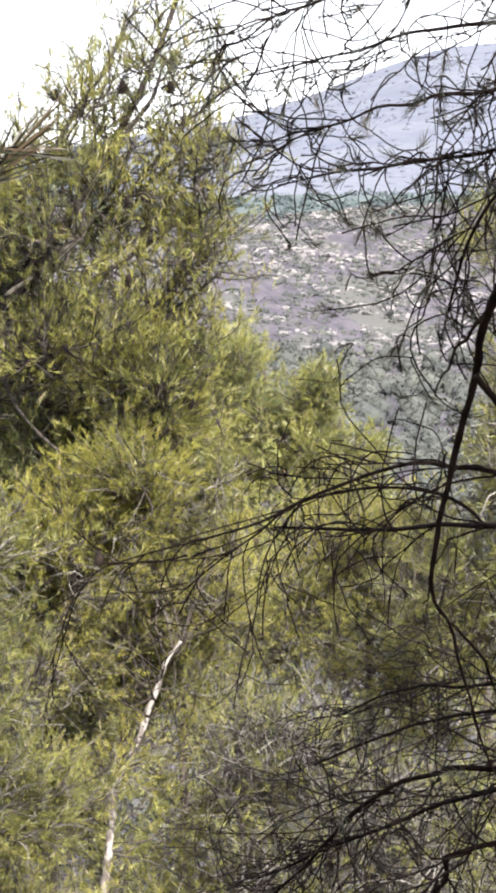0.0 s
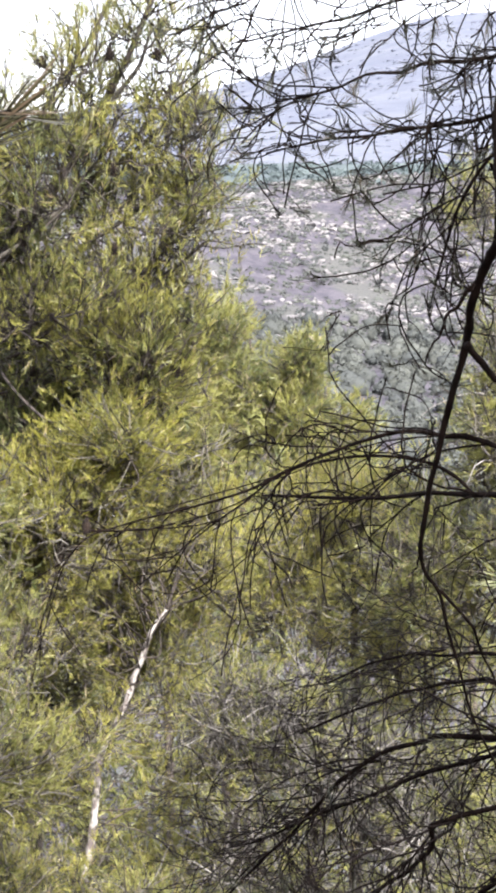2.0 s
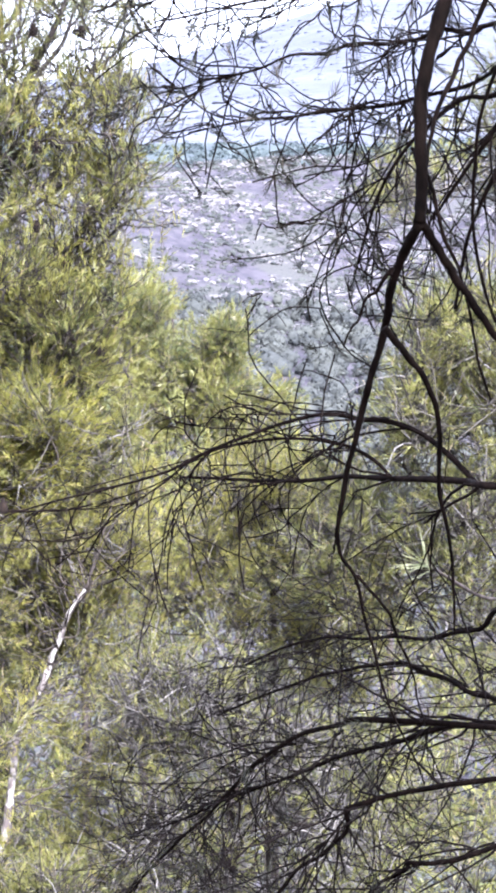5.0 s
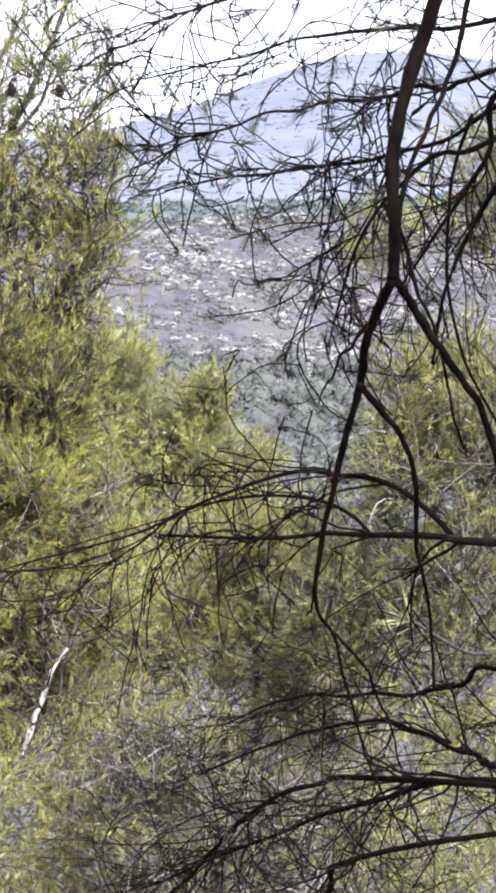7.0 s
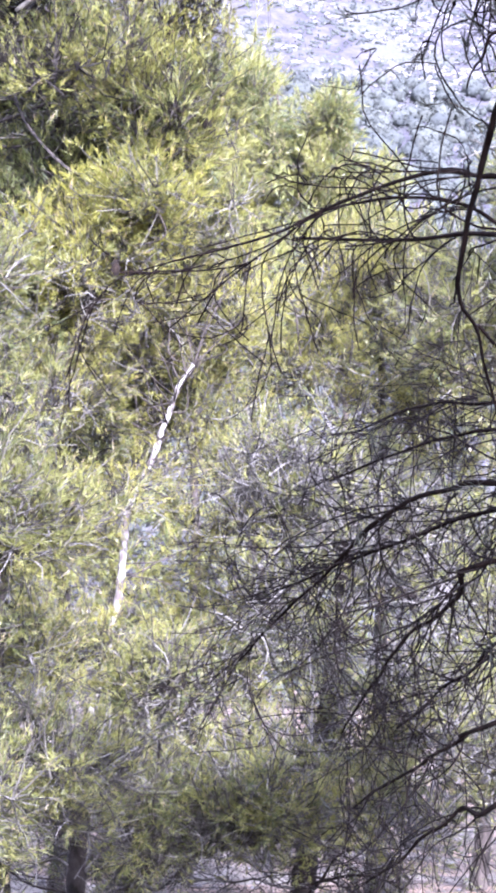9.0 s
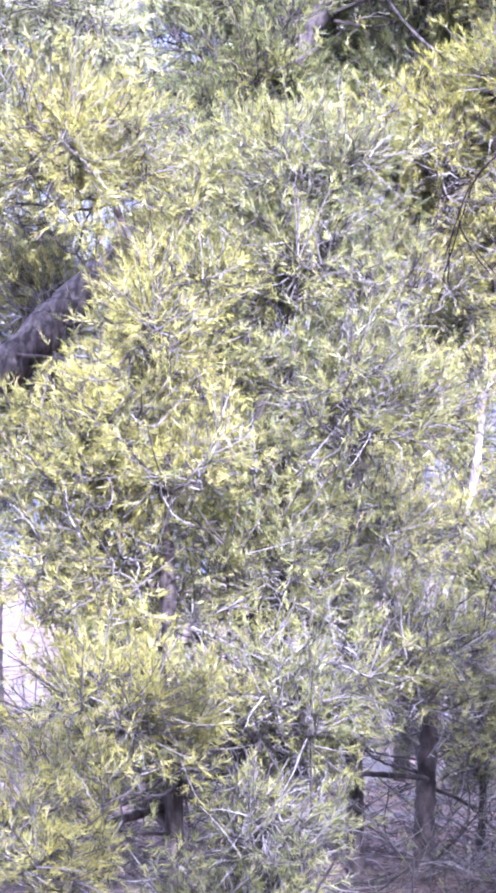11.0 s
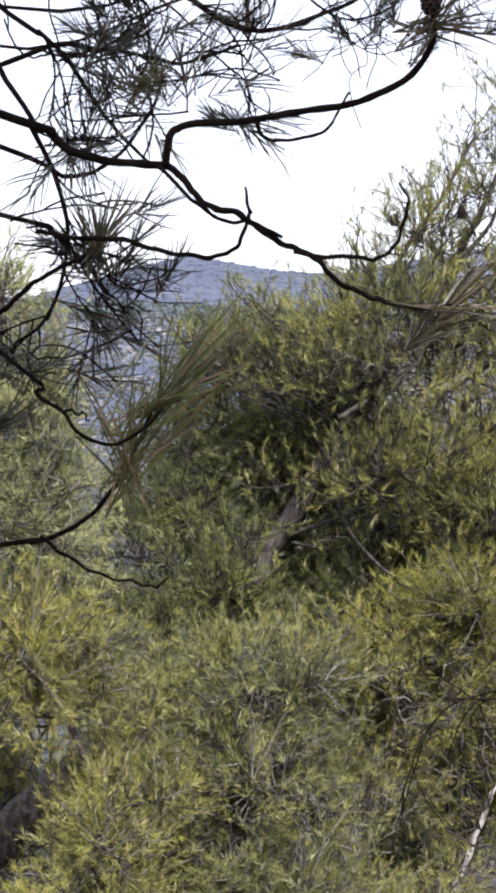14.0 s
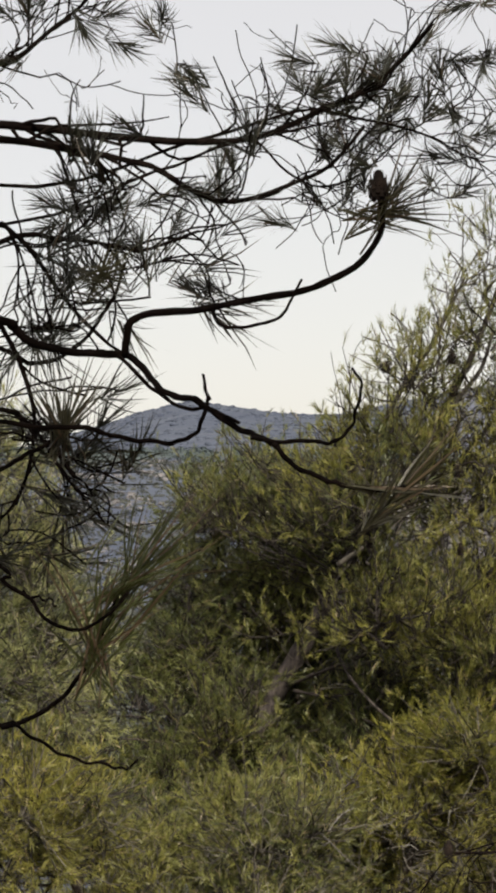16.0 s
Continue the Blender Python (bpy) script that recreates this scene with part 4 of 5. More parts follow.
v, f = joined([tubes(stalks, thick, 4), tubes(p1, np.clip(r1, 0.0022, 1), 3), tubes(p2, np.clip(r2, 0.0018, 1), 3)])
part("dry_stalks", mesh_of("dry_stalks", v, f, TWIG), brush, kind="stuff")
some = p2
v, f = needle_fan(some[:, -1], unit(some[:, -1] - some[:, -3]), 7, 0.035, 0.005, 0.05, 0.9)
part("leaves", mesh_of("leaves", v, f, NEEDLES_SHADED_GREEN, False), brush, kind="stuff")
litter = thing("needle_litter", (0, 0, 0), "brown fallen needles and bits of bark on the ground", "litter", kind="stuff")
p = np.concatenate([scatter(34000, 7.2, 13, -10, 18), scatter(16000, 13, 20, -10, 18)]) + [0, 0, 0.012]
flat = unit(rng.normal(size=p.shape) * [1, 1, 0.25])
v, f = needle_fan(p, flat, 1, 0.06, 0.007, 0.02, 0.2)
part("fallen_needles", mesh_of("fallen_needles", v, f, LITTER, False), litter, kind="stuff")

# ---- the near pines whose boughs hang into the view ----
rng = np.random.default_rng(31)


def bough(tree, points, r0, r1, mat=BARK_NEAR_SHADED, n=44, sides=8, stray=0.004):
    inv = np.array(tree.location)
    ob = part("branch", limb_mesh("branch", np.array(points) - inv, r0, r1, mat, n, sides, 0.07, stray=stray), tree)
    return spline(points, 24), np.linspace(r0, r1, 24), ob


def spray(tree, lines, first, length, second, length2, droop, needles=0.0, third=0, each=26, size=0.065, width=0.0014, spread=0.5, wiggle=0.10, name="brushwood", mat=BARK_NEAR_SHADED, thick=1.0, curl=0.9, leaf=NEEDLES_SHADE, low=0.15):
    """Twigs of three orders along the given branches, and tufts on some of their ends."""
    inv = np.array(tree.location)
    paths, radii = np.array([l[0] for l in lines]), np.array([l[1] for l in lines])
    p1, r1 = offshoots(paths, radii, first, length, spread, droop, wiggle, 10, low, 0.5, curl=curl)
    r1 = np.clip(r1, 0.0011 * thick, 0.006)
    p2, r2 = offshoots(p1, r1, second, length2, spread * 1.1, droop * 1.2, wiggle * 1.2, 9, 0.2, 0.6, curl=curl * 1.3)
    r2 = np.clip(r2, 0.0009 * thick, 0.004)
    for path, r in zip(p1, r1):
        v, f = tubes(path[None], r[None], 5)
        k = np.argmin(((paths - path[0]) ** 2).sum(2).min(1))
        part("twig", mesh_of("twig", v - inv, f, mat), lines[k][2])
    sets = [tubes(p2, r2, 4)]
    ends = p2
    if third:
        p3, r3 = offshoots(p2, r2, third, length2 * 0.6, spread * 1.2, droop * 1.2, wiggle * 1.3, 8, 0.3, 0.7, curl=curl * 1.3)
        sets.append(tubes(p3, np.clip(r3, 0.0007 * thick, 0.003), 3))
        ends = np.concatenate([p2[:, -3:], p3[:, -3:]])
    v, f = joined(sets)
    part(name, mesh_of(name, v - inv, f, mat), tree, kind="stuff")
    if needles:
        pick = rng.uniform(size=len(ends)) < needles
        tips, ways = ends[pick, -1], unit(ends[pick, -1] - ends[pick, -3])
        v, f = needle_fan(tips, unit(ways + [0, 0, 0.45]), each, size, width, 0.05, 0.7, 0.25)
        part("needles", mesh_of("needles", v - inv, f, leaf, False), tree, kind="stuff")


base = foot(-28, 5.0)
top = at(-27, 22, 5.0)
right_pine = thing("pine_tree", base, "pine with drooping bare boughs hanging overhead, shade painted into its bark", "tree")
RIGHT_TRUNK = [base, tuple(at(-28, -10, 5.0)), tuple(at(-27.5, 4, 5.0)), tuple(top), tuple(np.array(top) + [0, 0, 1.6])]
part("trunk", limb_mesh("trunk", np.array(RIGHT_TRUNK) - np.array(base), 0.13, 0.03, BARK_RED, 60, 14, 0.05), right_pine)
# the hanging branch
hang = bough(right_pine, [tuple(at(-26, 16, 4.6)), tuple(at(-16, 15, 3.6))] + [(0.408, 2.932, 2.032), (0.391, 2.929, 1.945), (0.369, 2.922, 1.879), (0.347, 2.914, 1.805), (0.335, 2.903, 1.725), (0.337, 2.888, 1.652), (0.334, 2.872, 1.587)], 0.0115, 0.008)
left = bough(right_pine, [(0.334, 2.872, 1.587), (0.319, 2.924, 1.538), (0.309, 2.973, 1.488), (0.308, 3.022, 1.444), (0.292, 3.069, 1.368), (0.278, 3.113, 1.289), (0.268, 3.156, 1.208), (0.263, 3.196, 1.133)], 0.0072, 0.0035)
b = bough(right_pine, [(0.334, 2.872, 1.587), (0.366, 2.893, 1.550), (0.395, 2.914, 1.513), (0.428, 2.933, 1.468), (0.458, 2.951, 1.415), (0.492, 2.964, 1.331), (0.518, 2.977, 1.254)], 0.0062, 0.004)
c = bough(right_pine, [(0.303, 2.972, 1.447), (0.335, 2.998, 1.412), (0.365, 3.024, 1.372), (0.387, 3.048, 1.315), (0.395, 3.072, 1.258), (0.400, 3.097, 1.208), (0.417, 3.118, 1.141), (0.425, 3.138, 1.073), (0.432, 3.156, 1.004)], 0.0048, 0.0018)
bough(right_pine, [(0.263, 3.198, 1.145), (0.276, 3.219, 1.101), (0.299, 3.241, 1.068), (0.310, 3.259, 1.010), (0.329, 3.273, 0.940), (0.356, 3.282, 0.861), (0.392, 3.291, 0.790), (0.413, 3.306, 0.742)], 0.0032, 0.0012)
bough(right_pine, [(0.293, 3.185, 1.080), (0.326, 3.216, 1.039), (0.355, 3.246, 0.996), (0.379, 3.273, 0.939), (0.400, 3.298, 0.874), (0.414, 3.327, 0.828)], 0.0026, 0.0012)
bough(right_pine, [(0.263, 3.197, 1.137), (0.261, 3.219, 1.113), (0.257, 3.242, 1.097)], 0.0022, 0.001, n=8)
bough(right_pine, [(0.307, 2.925, 1.527), (0.293, 2.926, 1.512), (0.271, 2.927, 1.483), (0.258, 2.926, 1.453), (0.245, 2.926, 1.423)], 0.0032, 0.001)
bough(right_pine, [(0.346, 2.921, 1.653), (0.358, 2.928, 1.623), (0.375, 2.934, 1.565), (0.394, 2.940, 1.527), (0.415, 2.943, 1.460), (0.427, 2.946, 1.400), (0.443, 2.949, 1.355)], 0.003, 0.0015)
bough(right_pine, [(0.340, 2.921, 1.685), (0.331, 2.922, 1.680), (0.326, 2.922, 1.676)], 0.003, 0.002, n=8)
bough(right_pine, [(0.357, 3.020, 1.654), (0.374, 3.041, 1.731), (0.406, 3.058, 1.808), (0.437, 3.072, 1.894), (0.461, 3.083, 1.994)], 0.0028, 0.004)
bough(right_pine, [(0.466, 3.100, 1.812), (0.444, 3.128, 1.735), (0.441, 3.151, 1.642), (0.448, 3.170, 1.562), (0.476, 3.184, 1.465), (0.521, 3.192, 1.384)], 0.0028, 0.002)
# the level bough and its arch
level = bough(right_pine, [tuple(at(-27, -3, 5.0)), tuple(at(-17, -7.0, 4.4))] + [(0.632, 3.861, 1.125), (0.566, 4.040, 1.113), (0.455, 4.220, 1.096), (0.367, 4.395, 1.077), (0.276, 4.566, 1.048), (0.177, 4.737, 1.030), (0.057, 4.905, 1.012)], 0.0085, 0.003)
arch = bough(right_pine, [(0.634, 4.364, 1.070), (0.594, 4.408, 1.113), (0.536, 4.454, 1.159), (0.478, 4.497, 1.180), (0.423, 4.536, 1.183), (0.357, 4.576, 1.189), (0.277, 4.613, 1.169), (0.196, 4.647, 1.133), (0.115, 4.679, 1.094), (0.026, 4.707, 1.042), (-0.101, 4.735, 1.002), (-0.210, 4.761, 0.974), (-0.296, 4.786, 0.946)], 0.0065, 0.0018)
arch2 = bough(right_pine, [(0.504, 4.681, 1.040), (0.452, 4.704, 1.086), (0.393, 4.725, 1.110), (0.297, 4.745, 1.120), (0.201, 4.761, 1.109), (0.105, 4.773, 1.077), (0.008, 4.778, 1.003), (-0.077, 4.782, 0.941), (-0.210, 4.773, 0.831)], 0.0045, 0.0015)
bough(right_pine, [(-0.127, 4.618, 0.988), (-0.186, 4.614, 0.976), (-0.245, 4.611, 0.971), (-0.293, 4.608, 0.974), (-0.309, 4.608, 0.977)], 0.002, 0.0025)
ob = part("cone", cone_mesh(0.026, 0.009), right_pine, "small dark pine cone at a twig's end")
ob.location = np.array([-0.312, 4.607, 0.983]) - np.array(right_pine.location)
spray(right_pine, [level, arch, arch2], 40, 0.36, 100, 0.22, 0.95, 0.0, 80, spread=0.4, thick=1.6, curl=1.2, wiggle=0.14)
# the boughs above
UPPER = [bough(right_pine, [tuple(at(-26, 10, 5)), tuple(at(-16, 8.0, 5.0))] + l, 0.0075, 0.0025, stray=0.02) for l in (
    [(0.820, 5.145, 2.173), (0.695, 5.298, 2.181), (0.564, 5.449, 2.176), (0.424, 5.599, 2.148), (0.276, 5.744, 2.117), (0.135, 5.883, 2.113), (0.002, 6.020, 2.094)],
    [(0.795, 4.967, 1.948), (0.722, 5.081, 1.917), (0.608, 5.199, 1.871), (0.486, 5.314, 1.842), (0.332, 5.426, 1.834), (0.199, 5.533, 1.821), (0.074, 5.637, 1.789)],
    [(0.803, 4.957, 2.053), (0.713, 5.025, 2.008), (0.594, 5.093, 1.986), (0.471, 5.157, 1.964), (0.345, 5.218, 1.954), (0.216, 5.277, 1.923), (0.111, 5.331, 1.905)],
    [(0.788, 4.768, 1.892), (0.663, 4.830, 1.846), (0.572, 4.885, 1.774), (0.504, 4.935, 1.664), (0.459, 4.980, 1.551), (0.433, 5.020, 1.423)],
    [(0.784, 4.933, 2.284), (0.576, 4.968, 2.236), (0.402, 4.988, 2.212), (0.228, 5.000, 2.198), (0.116, 5.008, 2.161), (0.016, 5.015, 2.110)])]
spray(right_pine, UPPER, 94, 0.36, 300, 0.22, 0.55, 0.38, 230, each=24, spread=0.6, size=0.05, width=0.0018, thick=2.0, curl=1.4, wiggle=0.2)
RIGHT_UP = [bough(right_pine, [tuple(at(-24, 8, 5)), tuple(at(-15, 5, 4.6))] + l, 0.008, 0.003) for l in (
    [(0.731, 4.367, 1.955), (0.699, 4.431, 1.838), (0.664, 4.490, 1.762), (0.605, 4.551, 1.660), (0.566, 4.607, 1.590)], [(0.757, 4.373, 1.791), (0.713, 4.432, 1.760), (0.666, 4.492, 1.660), (0.629, 4.548, 1.545), (0.614, 4.597, 1.404)])]
spray(right_pine, RIGHT_UP, 16, 0.4, 50, 0.25, 0.5, 0.05, 50)
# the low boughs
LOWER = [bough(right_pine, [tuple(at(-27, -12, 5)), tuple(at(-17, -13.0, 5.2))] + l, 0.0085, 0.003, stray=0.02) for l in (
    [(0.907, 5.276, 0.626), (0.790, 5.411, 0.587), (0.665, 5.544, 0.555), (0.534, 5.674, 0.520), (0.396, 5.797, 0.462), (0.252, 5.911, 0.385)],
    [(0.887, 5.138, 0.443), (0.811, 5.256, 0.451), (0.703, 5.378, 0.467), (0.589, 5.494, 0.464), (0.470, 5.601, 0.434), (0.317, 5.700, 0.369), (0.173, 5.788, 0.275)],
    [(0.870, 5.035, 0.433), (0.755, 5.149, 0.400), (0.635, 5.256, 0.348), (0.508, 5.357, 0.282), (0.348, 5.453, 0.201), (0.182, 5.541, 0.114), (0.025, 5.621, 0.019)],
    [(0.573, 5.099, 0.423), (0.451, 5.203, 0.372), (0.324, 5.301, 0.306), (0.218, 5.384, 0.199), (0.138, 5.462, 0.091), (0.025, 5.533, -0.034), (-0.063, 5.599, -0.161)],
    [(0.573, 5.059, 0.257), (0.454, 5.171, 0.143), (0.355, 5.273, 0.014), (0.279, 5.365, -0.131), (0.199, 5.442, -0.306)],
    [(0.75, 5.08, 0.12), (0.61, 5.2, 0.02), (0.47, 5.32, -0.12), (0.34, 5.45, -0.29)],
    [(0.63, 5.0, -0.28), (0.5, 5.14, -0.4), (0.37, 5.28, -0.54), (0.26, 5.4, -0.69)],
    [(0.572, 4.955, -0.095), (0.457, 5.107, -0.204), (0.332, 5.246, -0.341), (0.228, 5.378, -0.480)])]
spray(right_pine, LOWER, 215, 0.48, 700, 0.27, 0.45, 0.05, 500, spread=0.5, thick=1.35, curl=1.2, wiggle=0.14, mat=BARK_LOW_SHADED)

base = foot(38, 3.2)
left_pine = thing("pine_tree", base, "pine with knotty twigs and long needle tufts close by, shade painted in", "tree")
part("trunk", limb_mesh("trunk", np.array([base, tuple(at(38, -10, 3.2)), tuple(at(37, 10, 3.2)), tuple(at(36, 35, 3.6)), tuple(np.array(at(36, 35, 3.6)) + [0, 0, 2.2])]) - np.array(base), 0.11, 0.03, BARK_RED, 60, 14, 0.05), left_pine)
NEAR = []


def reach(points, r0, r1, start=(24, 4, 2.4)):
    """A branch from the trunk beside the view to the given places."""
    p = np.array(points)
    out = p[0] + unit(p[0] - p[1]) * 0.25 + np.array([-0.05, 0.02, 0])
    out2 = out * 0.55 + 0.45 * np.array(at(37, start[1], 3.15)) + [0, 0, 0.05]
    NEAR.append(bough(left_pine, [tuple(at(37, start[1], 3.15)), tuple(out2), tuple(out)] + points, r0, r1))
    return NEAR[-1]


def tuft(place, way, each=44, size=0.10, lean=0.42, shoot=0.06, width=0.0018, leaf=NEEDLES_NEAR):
    inv = np.array(left_pine.location)
    v, f = needle_fan(np.array([place]), unit(np.array([way])), each, size, width, shoot, lean, 0.12)
    part("needles", mesh_of("needles", v - inv, f, leaf, False), left_pine, "long dark green needles, most with shade put into their colour", "stuff")


reach([(-0.545, 1.825, 1.841), (-0.516, 1.829, 1.830), (-0.497, 1.831, 1.817), (-0.473, 1.833, 1.809), (-0.447, 1.835, 1.806), (-0.419, 1.837, 1.804)], 0.0044, 0.0032, (24, 6, 2.2))
bough(left_pine, [(-0.420, 1.836, 1.804), (-0.418, 1.832, 1.819), (-0.415, 1.828, 1.832), (-0.404, 1.827, 1.838), (-0.374, 1.829, 1.838), (-0.343, 1.830, 1.839), (-0.312, 1.831, 1.844), (-0.283, 1.831, 1.849), (-0.255, 1.830, 1.856), (-0.230, 1.828, 1.868), (-0.211, 1.825, 1.886), (-0.200, 1.820, 1.906), (-0.201, 1.813, 1.927)], 0.0034, 0.0026)
bough(left_pine, [(-0.419, 1.837, 1.804), (-0.398, 1.823, 1.787), (-0.377, 1.810, 1.769), (-0.344, 1.797, 1.757), (-0.325, 1.782, 1.745), (-0.305, 1.767, 1.731), (-0.281, 1.752, 1.721)], 0.0030, 0.0024)
bough(left_pine, [(-0.427, 1.835, 1.804), (-0.403, 1.821, 1.782), (-0.372, 1.808, 1.761), (-0.341, 1.793, 1.753), (-0.315, 1.777, 1.742)], 0.0018, 0.0014)
bough(left_pine, [(-0.281, 1.752, 1.721), (-0.266, 1.751, 1.707), (-0.248, 1.749, 1.693), (-0.225, 1.747, 1.687), (-0.203, 1.746, 1.686), (-0.179, 1.743, 1.688)], 0.0022, 0.0018)
bough(left_pine, [(-0.302, 1.749, 1.729), (-0.275, 1.755, 1.722), (-0.249, 1.760, 1.724), (-0.231, 1.763, 1.734), (-0.218, 1.765, 1.750), (-0.216, 1.766, 1.766), (-0.222, 1.766, 1.784)], 0.0019, 0.001)
bough(left_pine, [(-0.350, 1.832, 1.759), (-0.348, 1.825, 1.769), (-0.349, 1.817, 1.778), (-0.350, 1.810, 1.784)], 0.0018, 0.001, n=10)
bough(left_pine, [(-0.343, 1.827, 1.838), (-0.338, 1.827, 1.829), (-0.324, 1.828, 1.823), (-0.303, 1.829, 1.825), (-0.286, 1.829, 1.835), (-0.276, 1.827, 1.848), (-0.268, 1.825, 1.862)], 0.0018, 0.001)
bough(left_pine, [(-0.350, 1.832, 1.759), (-0.357, 1.836, 1.744), (-0.368, 1.840, 1.733), (-0.383, 1.843, 1.729), (-0.408, 1.843, 1.731), (-0.432, 1.843, 1.736), (-0.461, 1.842, 1.745), (-0.490, 1.840, 1.744), (-0.529, 1.835, 1.750)], 0.0017, 0.0022)
tuft([(-0.179, 1.743, 1.688)][0], (0.75, 0.1, 0.75), 40, 0.07)
tuft([(-0.174, 1.744, 1.684)][0], (1, 0.1, -0.12), 12, 0.07, 0.15)
reach([(-0.569, 1.922, 1.485), (-0.552, 1.915, 1.489), (-0.530, 1.909, 1.492), (-0.508, 1.902, 1.499), (-0.489, 1.896, 1.513), (-0.472, 1.889, 1.532), (-0.458, 1.881, 1.548)], 0.0026, 0.0019, (24, -2, 2.2))
bough(left_pine, [(-0.458, 1.881, 1.548), (-0.450, 1.874, 1.569), (-0.439, 1.867, 1.594), (-0.425, 1.861, 1.613)], 0.0022, 0.0016, n=12)
bough(left_pine, [(-0.535, 1.890, 1.492), (-0.516, 1.891, 1.475), (-0.486, 1.895, 1.461), (-0.459, 1.897, 1.452), (-0.440, 1.899, 1.451), (-0.426, 1.901, 1.458)], 0.0018, 0.001)
reach([(-0.544, 1.833, 1.632), (-0.525, 1.833, 1.617), (-0.505, 1.834, 1.603), (-0.493, 1.832, 1.586), (-0.475, 1.831, 1.575), (-0.456, 1.831, 1.578), (-0.436, 1.831, 1.590), (-0.419, 1.831, 1.605)], 0.0022, 0.0014, (24, 1, 2.2))
bough(left_pine, [(-0.512, 1.841, 1.607), (-0.495, 1.845, 1.598), (-0.484, 1.847, 1.593)], 0.0014, 0.0009, n=10)
for k in range(5):
    tuft([(-0.423, 1.861, 1.613)][0], (0.25 + 0.22 * k, 0.15 * (k - 2), 1.0 - 0.12 * k), 13, 0.125, 0.4, 0.07, 0.0019, leaf=NEEDLES_LONG)
for k in range(4):
    tuft([(-0.450, 1.853, 1.556)][0], (-0.3 + 0.32 * k, 0.1 * (k - 2), 1.0 - 0.14 * k), 13, 0.115, 0.45, 0.06, 0.0019, leaf=NEEDLES_LONG)
# the tangle by the edge
EDGE = [reach(l, 0.0032, 0.0015, (24, 5, 2.4)) for l in (
    [(-0.582, 1.967, 1.881), (-0.566, 1.983, 1.851), (-0.549, 1.999, 1.810), (-0.542, 2.012, 1.768), (-0.550, 2.020, 1.721), (-0.568, 2.025, 1.679), (-0.596, 2.027, 1.658)], [(-0.592, 2.006, 1.960), (-0.568, 2.015, 1.939), (-0.543, 2.025, 1.907), (-0.519, 2.035, 1.870), (-0.489, 2.045, 1.838), (-0.466, 2.051, 1.822)],
    [(-0.594, 2.024, 1.770), (-0.563, 2.033, 1.761), (-0.543, 2.039, 1.743), (-0.528, 2.043, 1.726), (-0.512, 2.047, 1.707), (-0.512, 2.047, 1.710)], [(-0.597, 2.019, 1.834), (-0.546, 2.034, 1.812), (-0.504, 2.042, 1.833), (-0.472, 2.045, 1.875), (-0.460, 2.044, 1.907)],
    [(-0.594, 2.011, 1.918), (-0.558, 2.019, 1.934), (-0.517, 2.029, 1.931), (-0.475, 2.039, 1.923), (-0.449, 2.045, 1.917), (-0.418, 2.050, 1.925), (-0.391, 2.053, 1.935)])]
spray(left_pine, EDGE, 30, 0.12, 100, 0.08, -0.15, 0.5, 0, each=24, size=0.055, spread=0.6, low=0.35)
# the big bough overhead
OVER = [reach(l, r, r * 0.4, (22, 11, 3.6)) for r, l in zip((0.0085, 0.0072, 0.006, 0.0032, 0.0035), (
    [(-0.962, 3.321, 2.282), (-0.912, 3.335, 2.276), (-0.827, 3.357, 2.268), (-0.742, 3.377, 2.261), (-0.655, 3.395, 2.256), (-0.568, 3.409, 2.256), (-0.497, 3.417, 2.268), (-0.426, 3.420, 2.296), (-0.354, 3.422, 2.324), (-0.301, 3.418, 2.365), (-0.246, 3.409, 2.423)],
    [(-0.937, 3.229, 2.247), (-0.888, 3.242, 2.244), (-0.823, 3.260, 2.235), (-0.765, 3.276, 2.220), (-0.707, 3.290, 2.206), (-0.661, 3.301, 2.193), (-0.615, 3.314, 2.163), (-0.574, 3.323, 2.145), (-0.514, 3.331, 2.150), (-0.453, 3.336, 2.173), (-0.401, 3.338, 2.197), (-0.347, 3.333, 2.255)],
    [(-0.983, 3.401, 2.382), (-0.920, 3.441, 2.397), (-0.870, 3.468, 2.446), (-0.819, 3.495, 2.496), (-0.766, 3.516, 2.563)], [(-0.697, 3.496, 2.224), (-0.649, 3.515, 2.243), (-0.559, 3.538, 2.281), (-0.499, 3.569, 2.228), (-0.447, 3.594, 2.202), (-0.373, 3.612, 2.230), (-0.299, 3.621, 2.294), (-0.196, 3.632, 2.348)], [(-0.611, 3.402, 2.256), (-0.523, 3.411, 2.280), (-0.443, 3.418, 2.300), (-0.356, 3.430, 2.281), (-0.277, 3.439, 2.262), (-0.217, 3.448, 2.230), (-0.173, 3.453, 2.211)]))]
spray(left_pine, OVER, 100, 0.24, 230, 0.13, -0.4, 0.38, 70, low=0.3, each=44, size=0.062, spread=0.6, wiggle=0.26, curl=1.4, width=0.0018)
ob = part("cone", cone_mesh(0.019, 0.0075), left_pine, "dark closed pine cone")
ob.location = np.array([(-0.202, 1.812, 1.935)][0]) - np.array(left_pine.location)


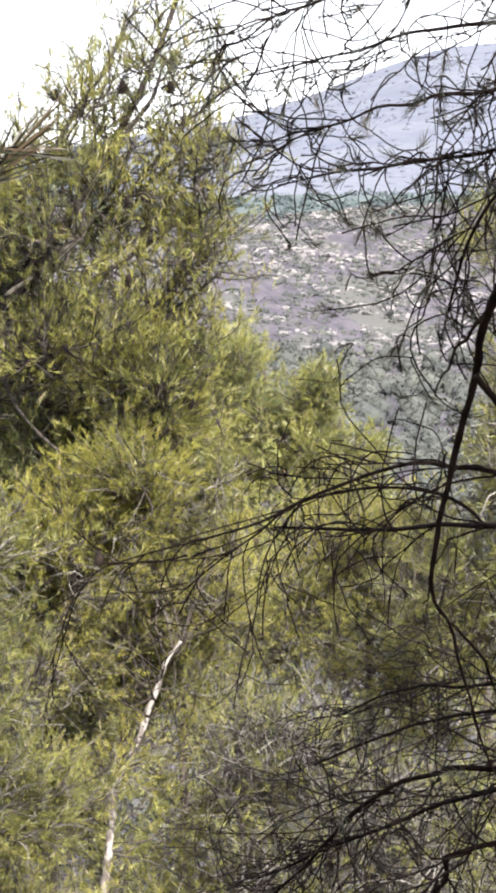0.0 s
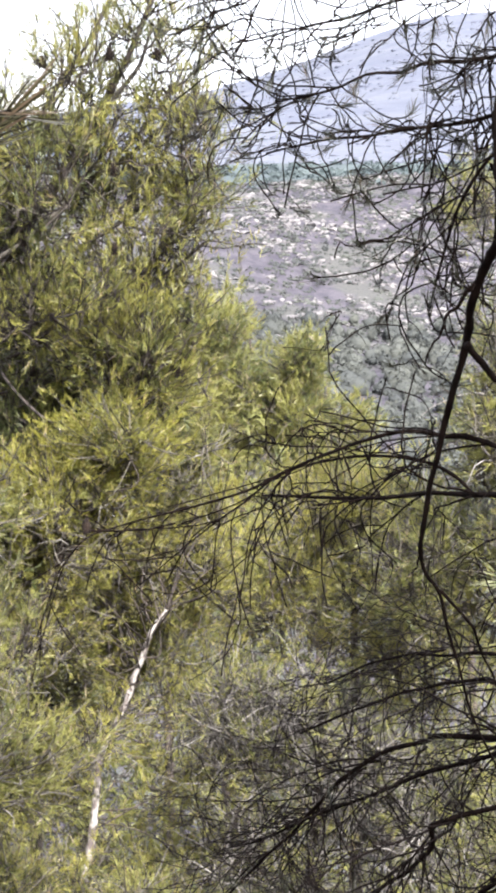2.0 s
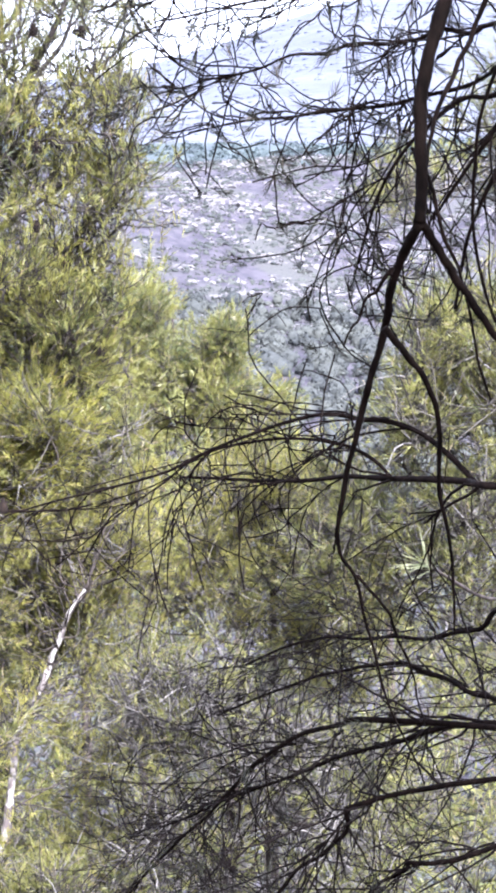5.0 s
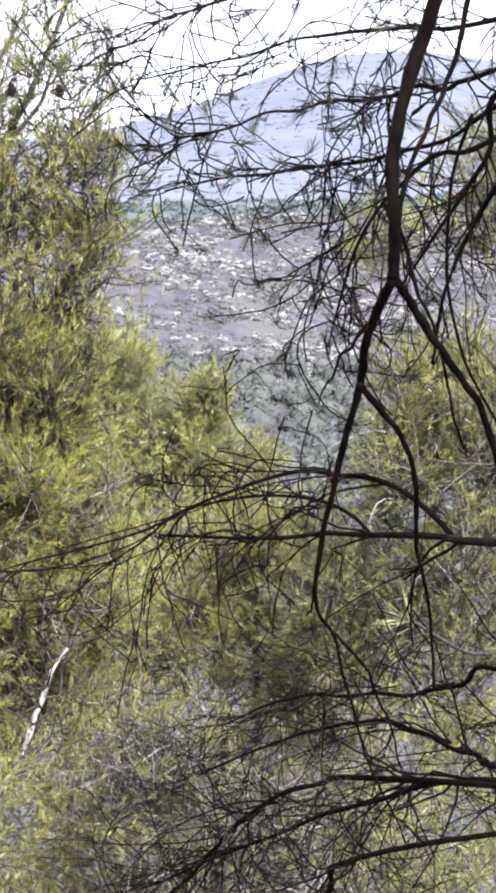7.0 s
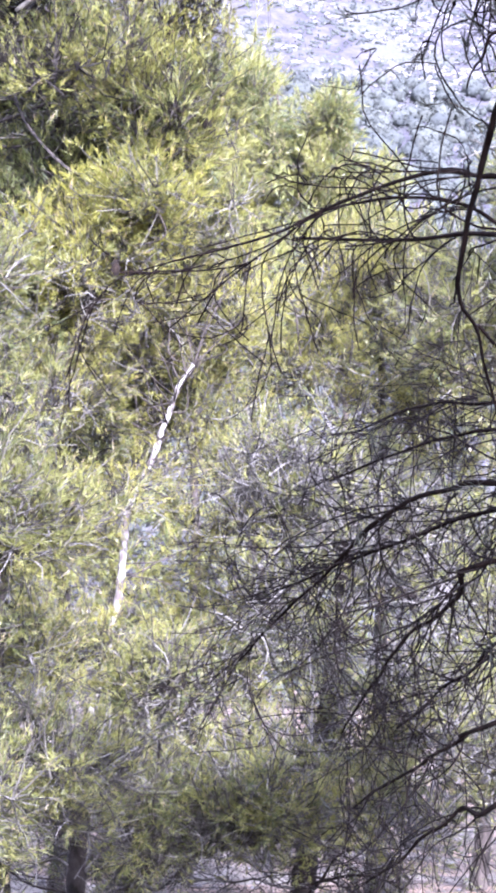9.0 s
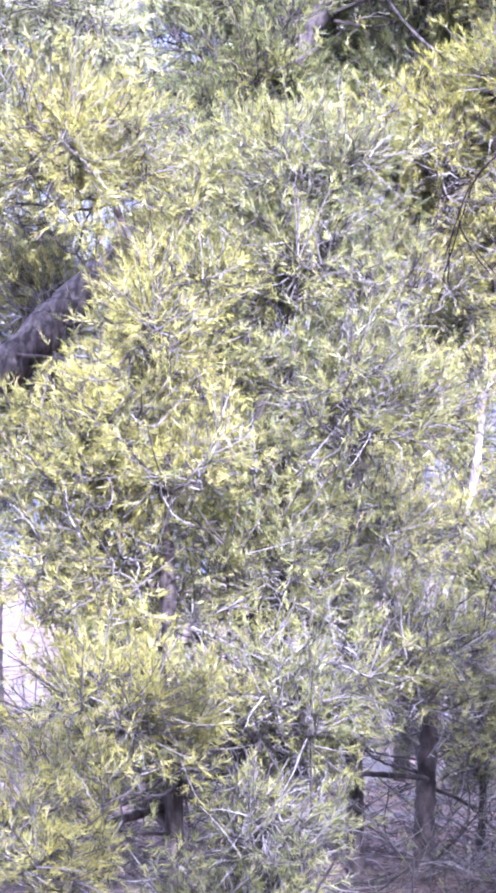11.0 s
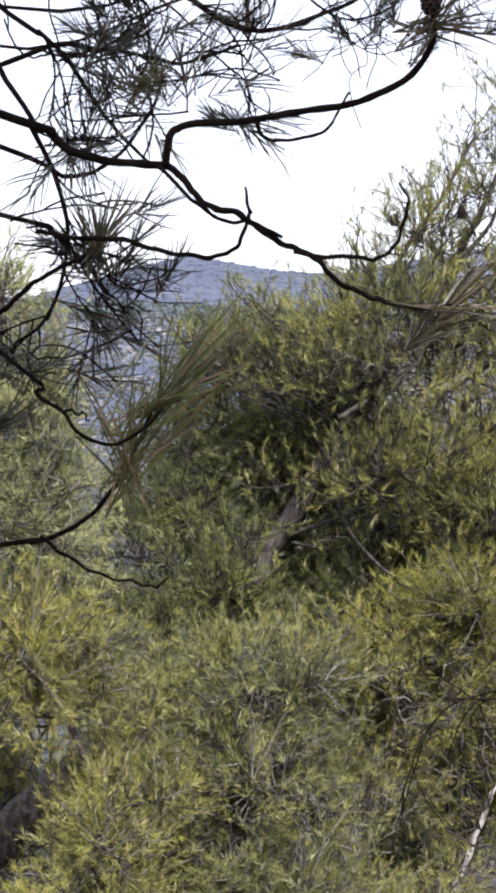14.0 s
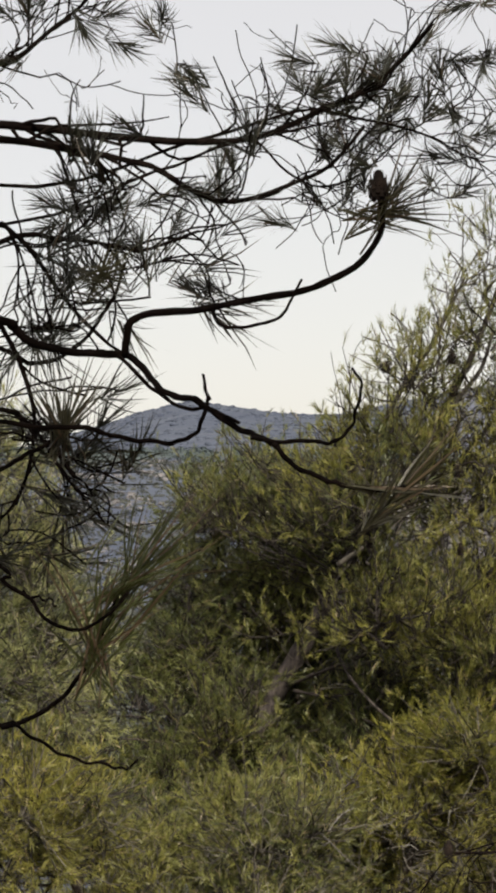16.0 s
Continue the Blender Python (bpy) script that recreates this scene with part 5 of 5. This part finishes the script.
def shade_canopy(tree, centres, shoots=34, clump=0.2):
    """An unseen crown added overhead and beside the view, to shade a near pine's hanging boughs."""
    inv = np.array(tree.location)
    trunk = spline([tuple(inv), tuple(inv + [0, 0, 3]), tuple(inv + [0, 0, 6])], 30)
    for k in range(0, len(centres), 9):
        aim = centres[k]
        root = trunk[np.argmin(np.abs(trunk[:, 2] - aim[2] + 0.5))]
        part("limb", limb_mesh("limb", np.array([root, (root + aim) / 2 + [0, 0, 0.1], aim]) - inv, 0.025, 0.008, BARK_NEAR_SHADED, 14, 6, 0.08), tree)
    n = len(centres) * shoots
    out = unit(rng.normal(size=(n, 3)))
    tips = np.repeat(centres, shoots, 0) + out * clump * rng.uniform(0.3, 1.1, (n, 1))
    v, f = needle_fan(tips, unit(out + [0, 0, 0.4]), 14, 0.07, 0.005, 0.06, 0.6)
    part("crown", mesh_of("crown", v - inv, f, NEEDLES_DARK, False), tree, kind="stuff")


# Clumps kept out of view and cut back so the slope stays sunlit.
c = np.stack([rng.uniform(0.3, 4.4, 560), rng.uniform(-2.6, 2.8, 560), rng.uniform(3.2, 4.3, 560)], -1)
c = c[(c[:, 0] > 1.2) | (c[:, 1] < 1.0)]
shade_canopy(right_pine, c[np.degrees(np.arcsin((c[:, 2] - 1.6) / np.linalg.norm(c - [0, 0, 1.6], axis=1))) > 17])
c = np.stack([rng.uniform(-4.0, 1.0, 440), rng.uniform(-2.8, 0.9, 440), rng.uniform(3.5, 4.6, 440)], -1)
shade_canopy(left_pine, c[np.degrees(np.arcsin((c[:, 2] - 1.6) / np.linalg.norm(c - [0, 0, 1.6], axis=1))) > 20])
for k in range(4):
    tuft([(-0.199, 1.815, 1.914)][0], (0.5 + 0.3 * k, 0.1, 0.9 - 0.35 * k), 11, 0.075, 0.3, 0.04)
bough(left_pine, [(-0.734, 1.973, 1.524), (-0.681, 1.975, 1.540), (-0.648, 1.971, 1.547), (-0.622, 1.964, 1.556), (-0.599, 1.955, 1.570), (-0.581, 1.945, 1.589)], 0.0024, 0.0014)
bough(left_pine, [(-0.733, 1.974, 1.570), (-0.681, 1.977, 1.595), (-0.647, 1.974, 1.615), (-0.619, 1.968, 1.630), (-0.597, 1.961, 1.642)], 0.0024, 0.0014)
bough(left_pine, [(-0.693, 1.882, 1.561), (-0.644, 1.888, 1.587), (-0.620, 1.886, 1.611), (-0.601, 1.882, 1.637), (-0.589, 1.876, 1.662), (-0.583, 1.867, 1.692), (-0.582, 1.855, 1.738)], 0.0034, 0.003)
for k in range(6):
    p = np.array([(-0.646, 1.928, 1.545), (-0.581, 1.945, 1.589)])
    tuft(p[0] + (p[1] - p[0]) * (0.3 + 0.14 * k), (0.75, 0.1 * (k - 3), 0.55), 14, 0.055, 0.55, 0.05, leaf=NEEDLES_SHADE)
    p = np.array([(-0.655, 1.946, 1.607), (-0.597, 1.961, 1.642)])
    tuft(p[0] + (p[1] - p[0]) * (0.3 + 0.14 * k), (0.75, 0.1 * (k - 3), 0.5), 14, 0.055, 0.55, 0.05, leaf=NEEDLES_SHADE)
# the brush of long reddish needles by the edge
bough(left_pine, [(-0.598, 1.951, 1.682), (-0.566, 1.946, 1.703), (-0.534, 1.941, 1.723), (-0.511, 1.933, 1.733), (-0.495, 1.923, 1.741)], 0.0026, 0.0016)
for k in range(6):
    tuft([(-0.495, 1.923, 1.741)][0], (-0.55 + 0.26 * k, 0.1 * (k - 2), 1.0 - 0.04 * k), 10, 0.085, 0.22, 0.03, 0.0017)
for k in range(5):
    tuft([(-0.457, 1.919, 1.880)][0], (1.0 - 0.1 * k, 0.1 * (k - 2), -0.3 + 0.34 * k), 9, 0.05, 0.3, 0.03, 0.0015)

# ---- on the ground ----
stones = thing("loose_stones", (0, 0, 0), "pale loose stones on the dry slope", "stones", kind="stuff")
p = scatter(2600, 6, 26)
part("stones", blobs(p, 0.012 + 0.035 * rng.uniform(0, 1, len(p)) ** 3, STONE, "stones", 0.18, 0.6), stones, kind="stuff")
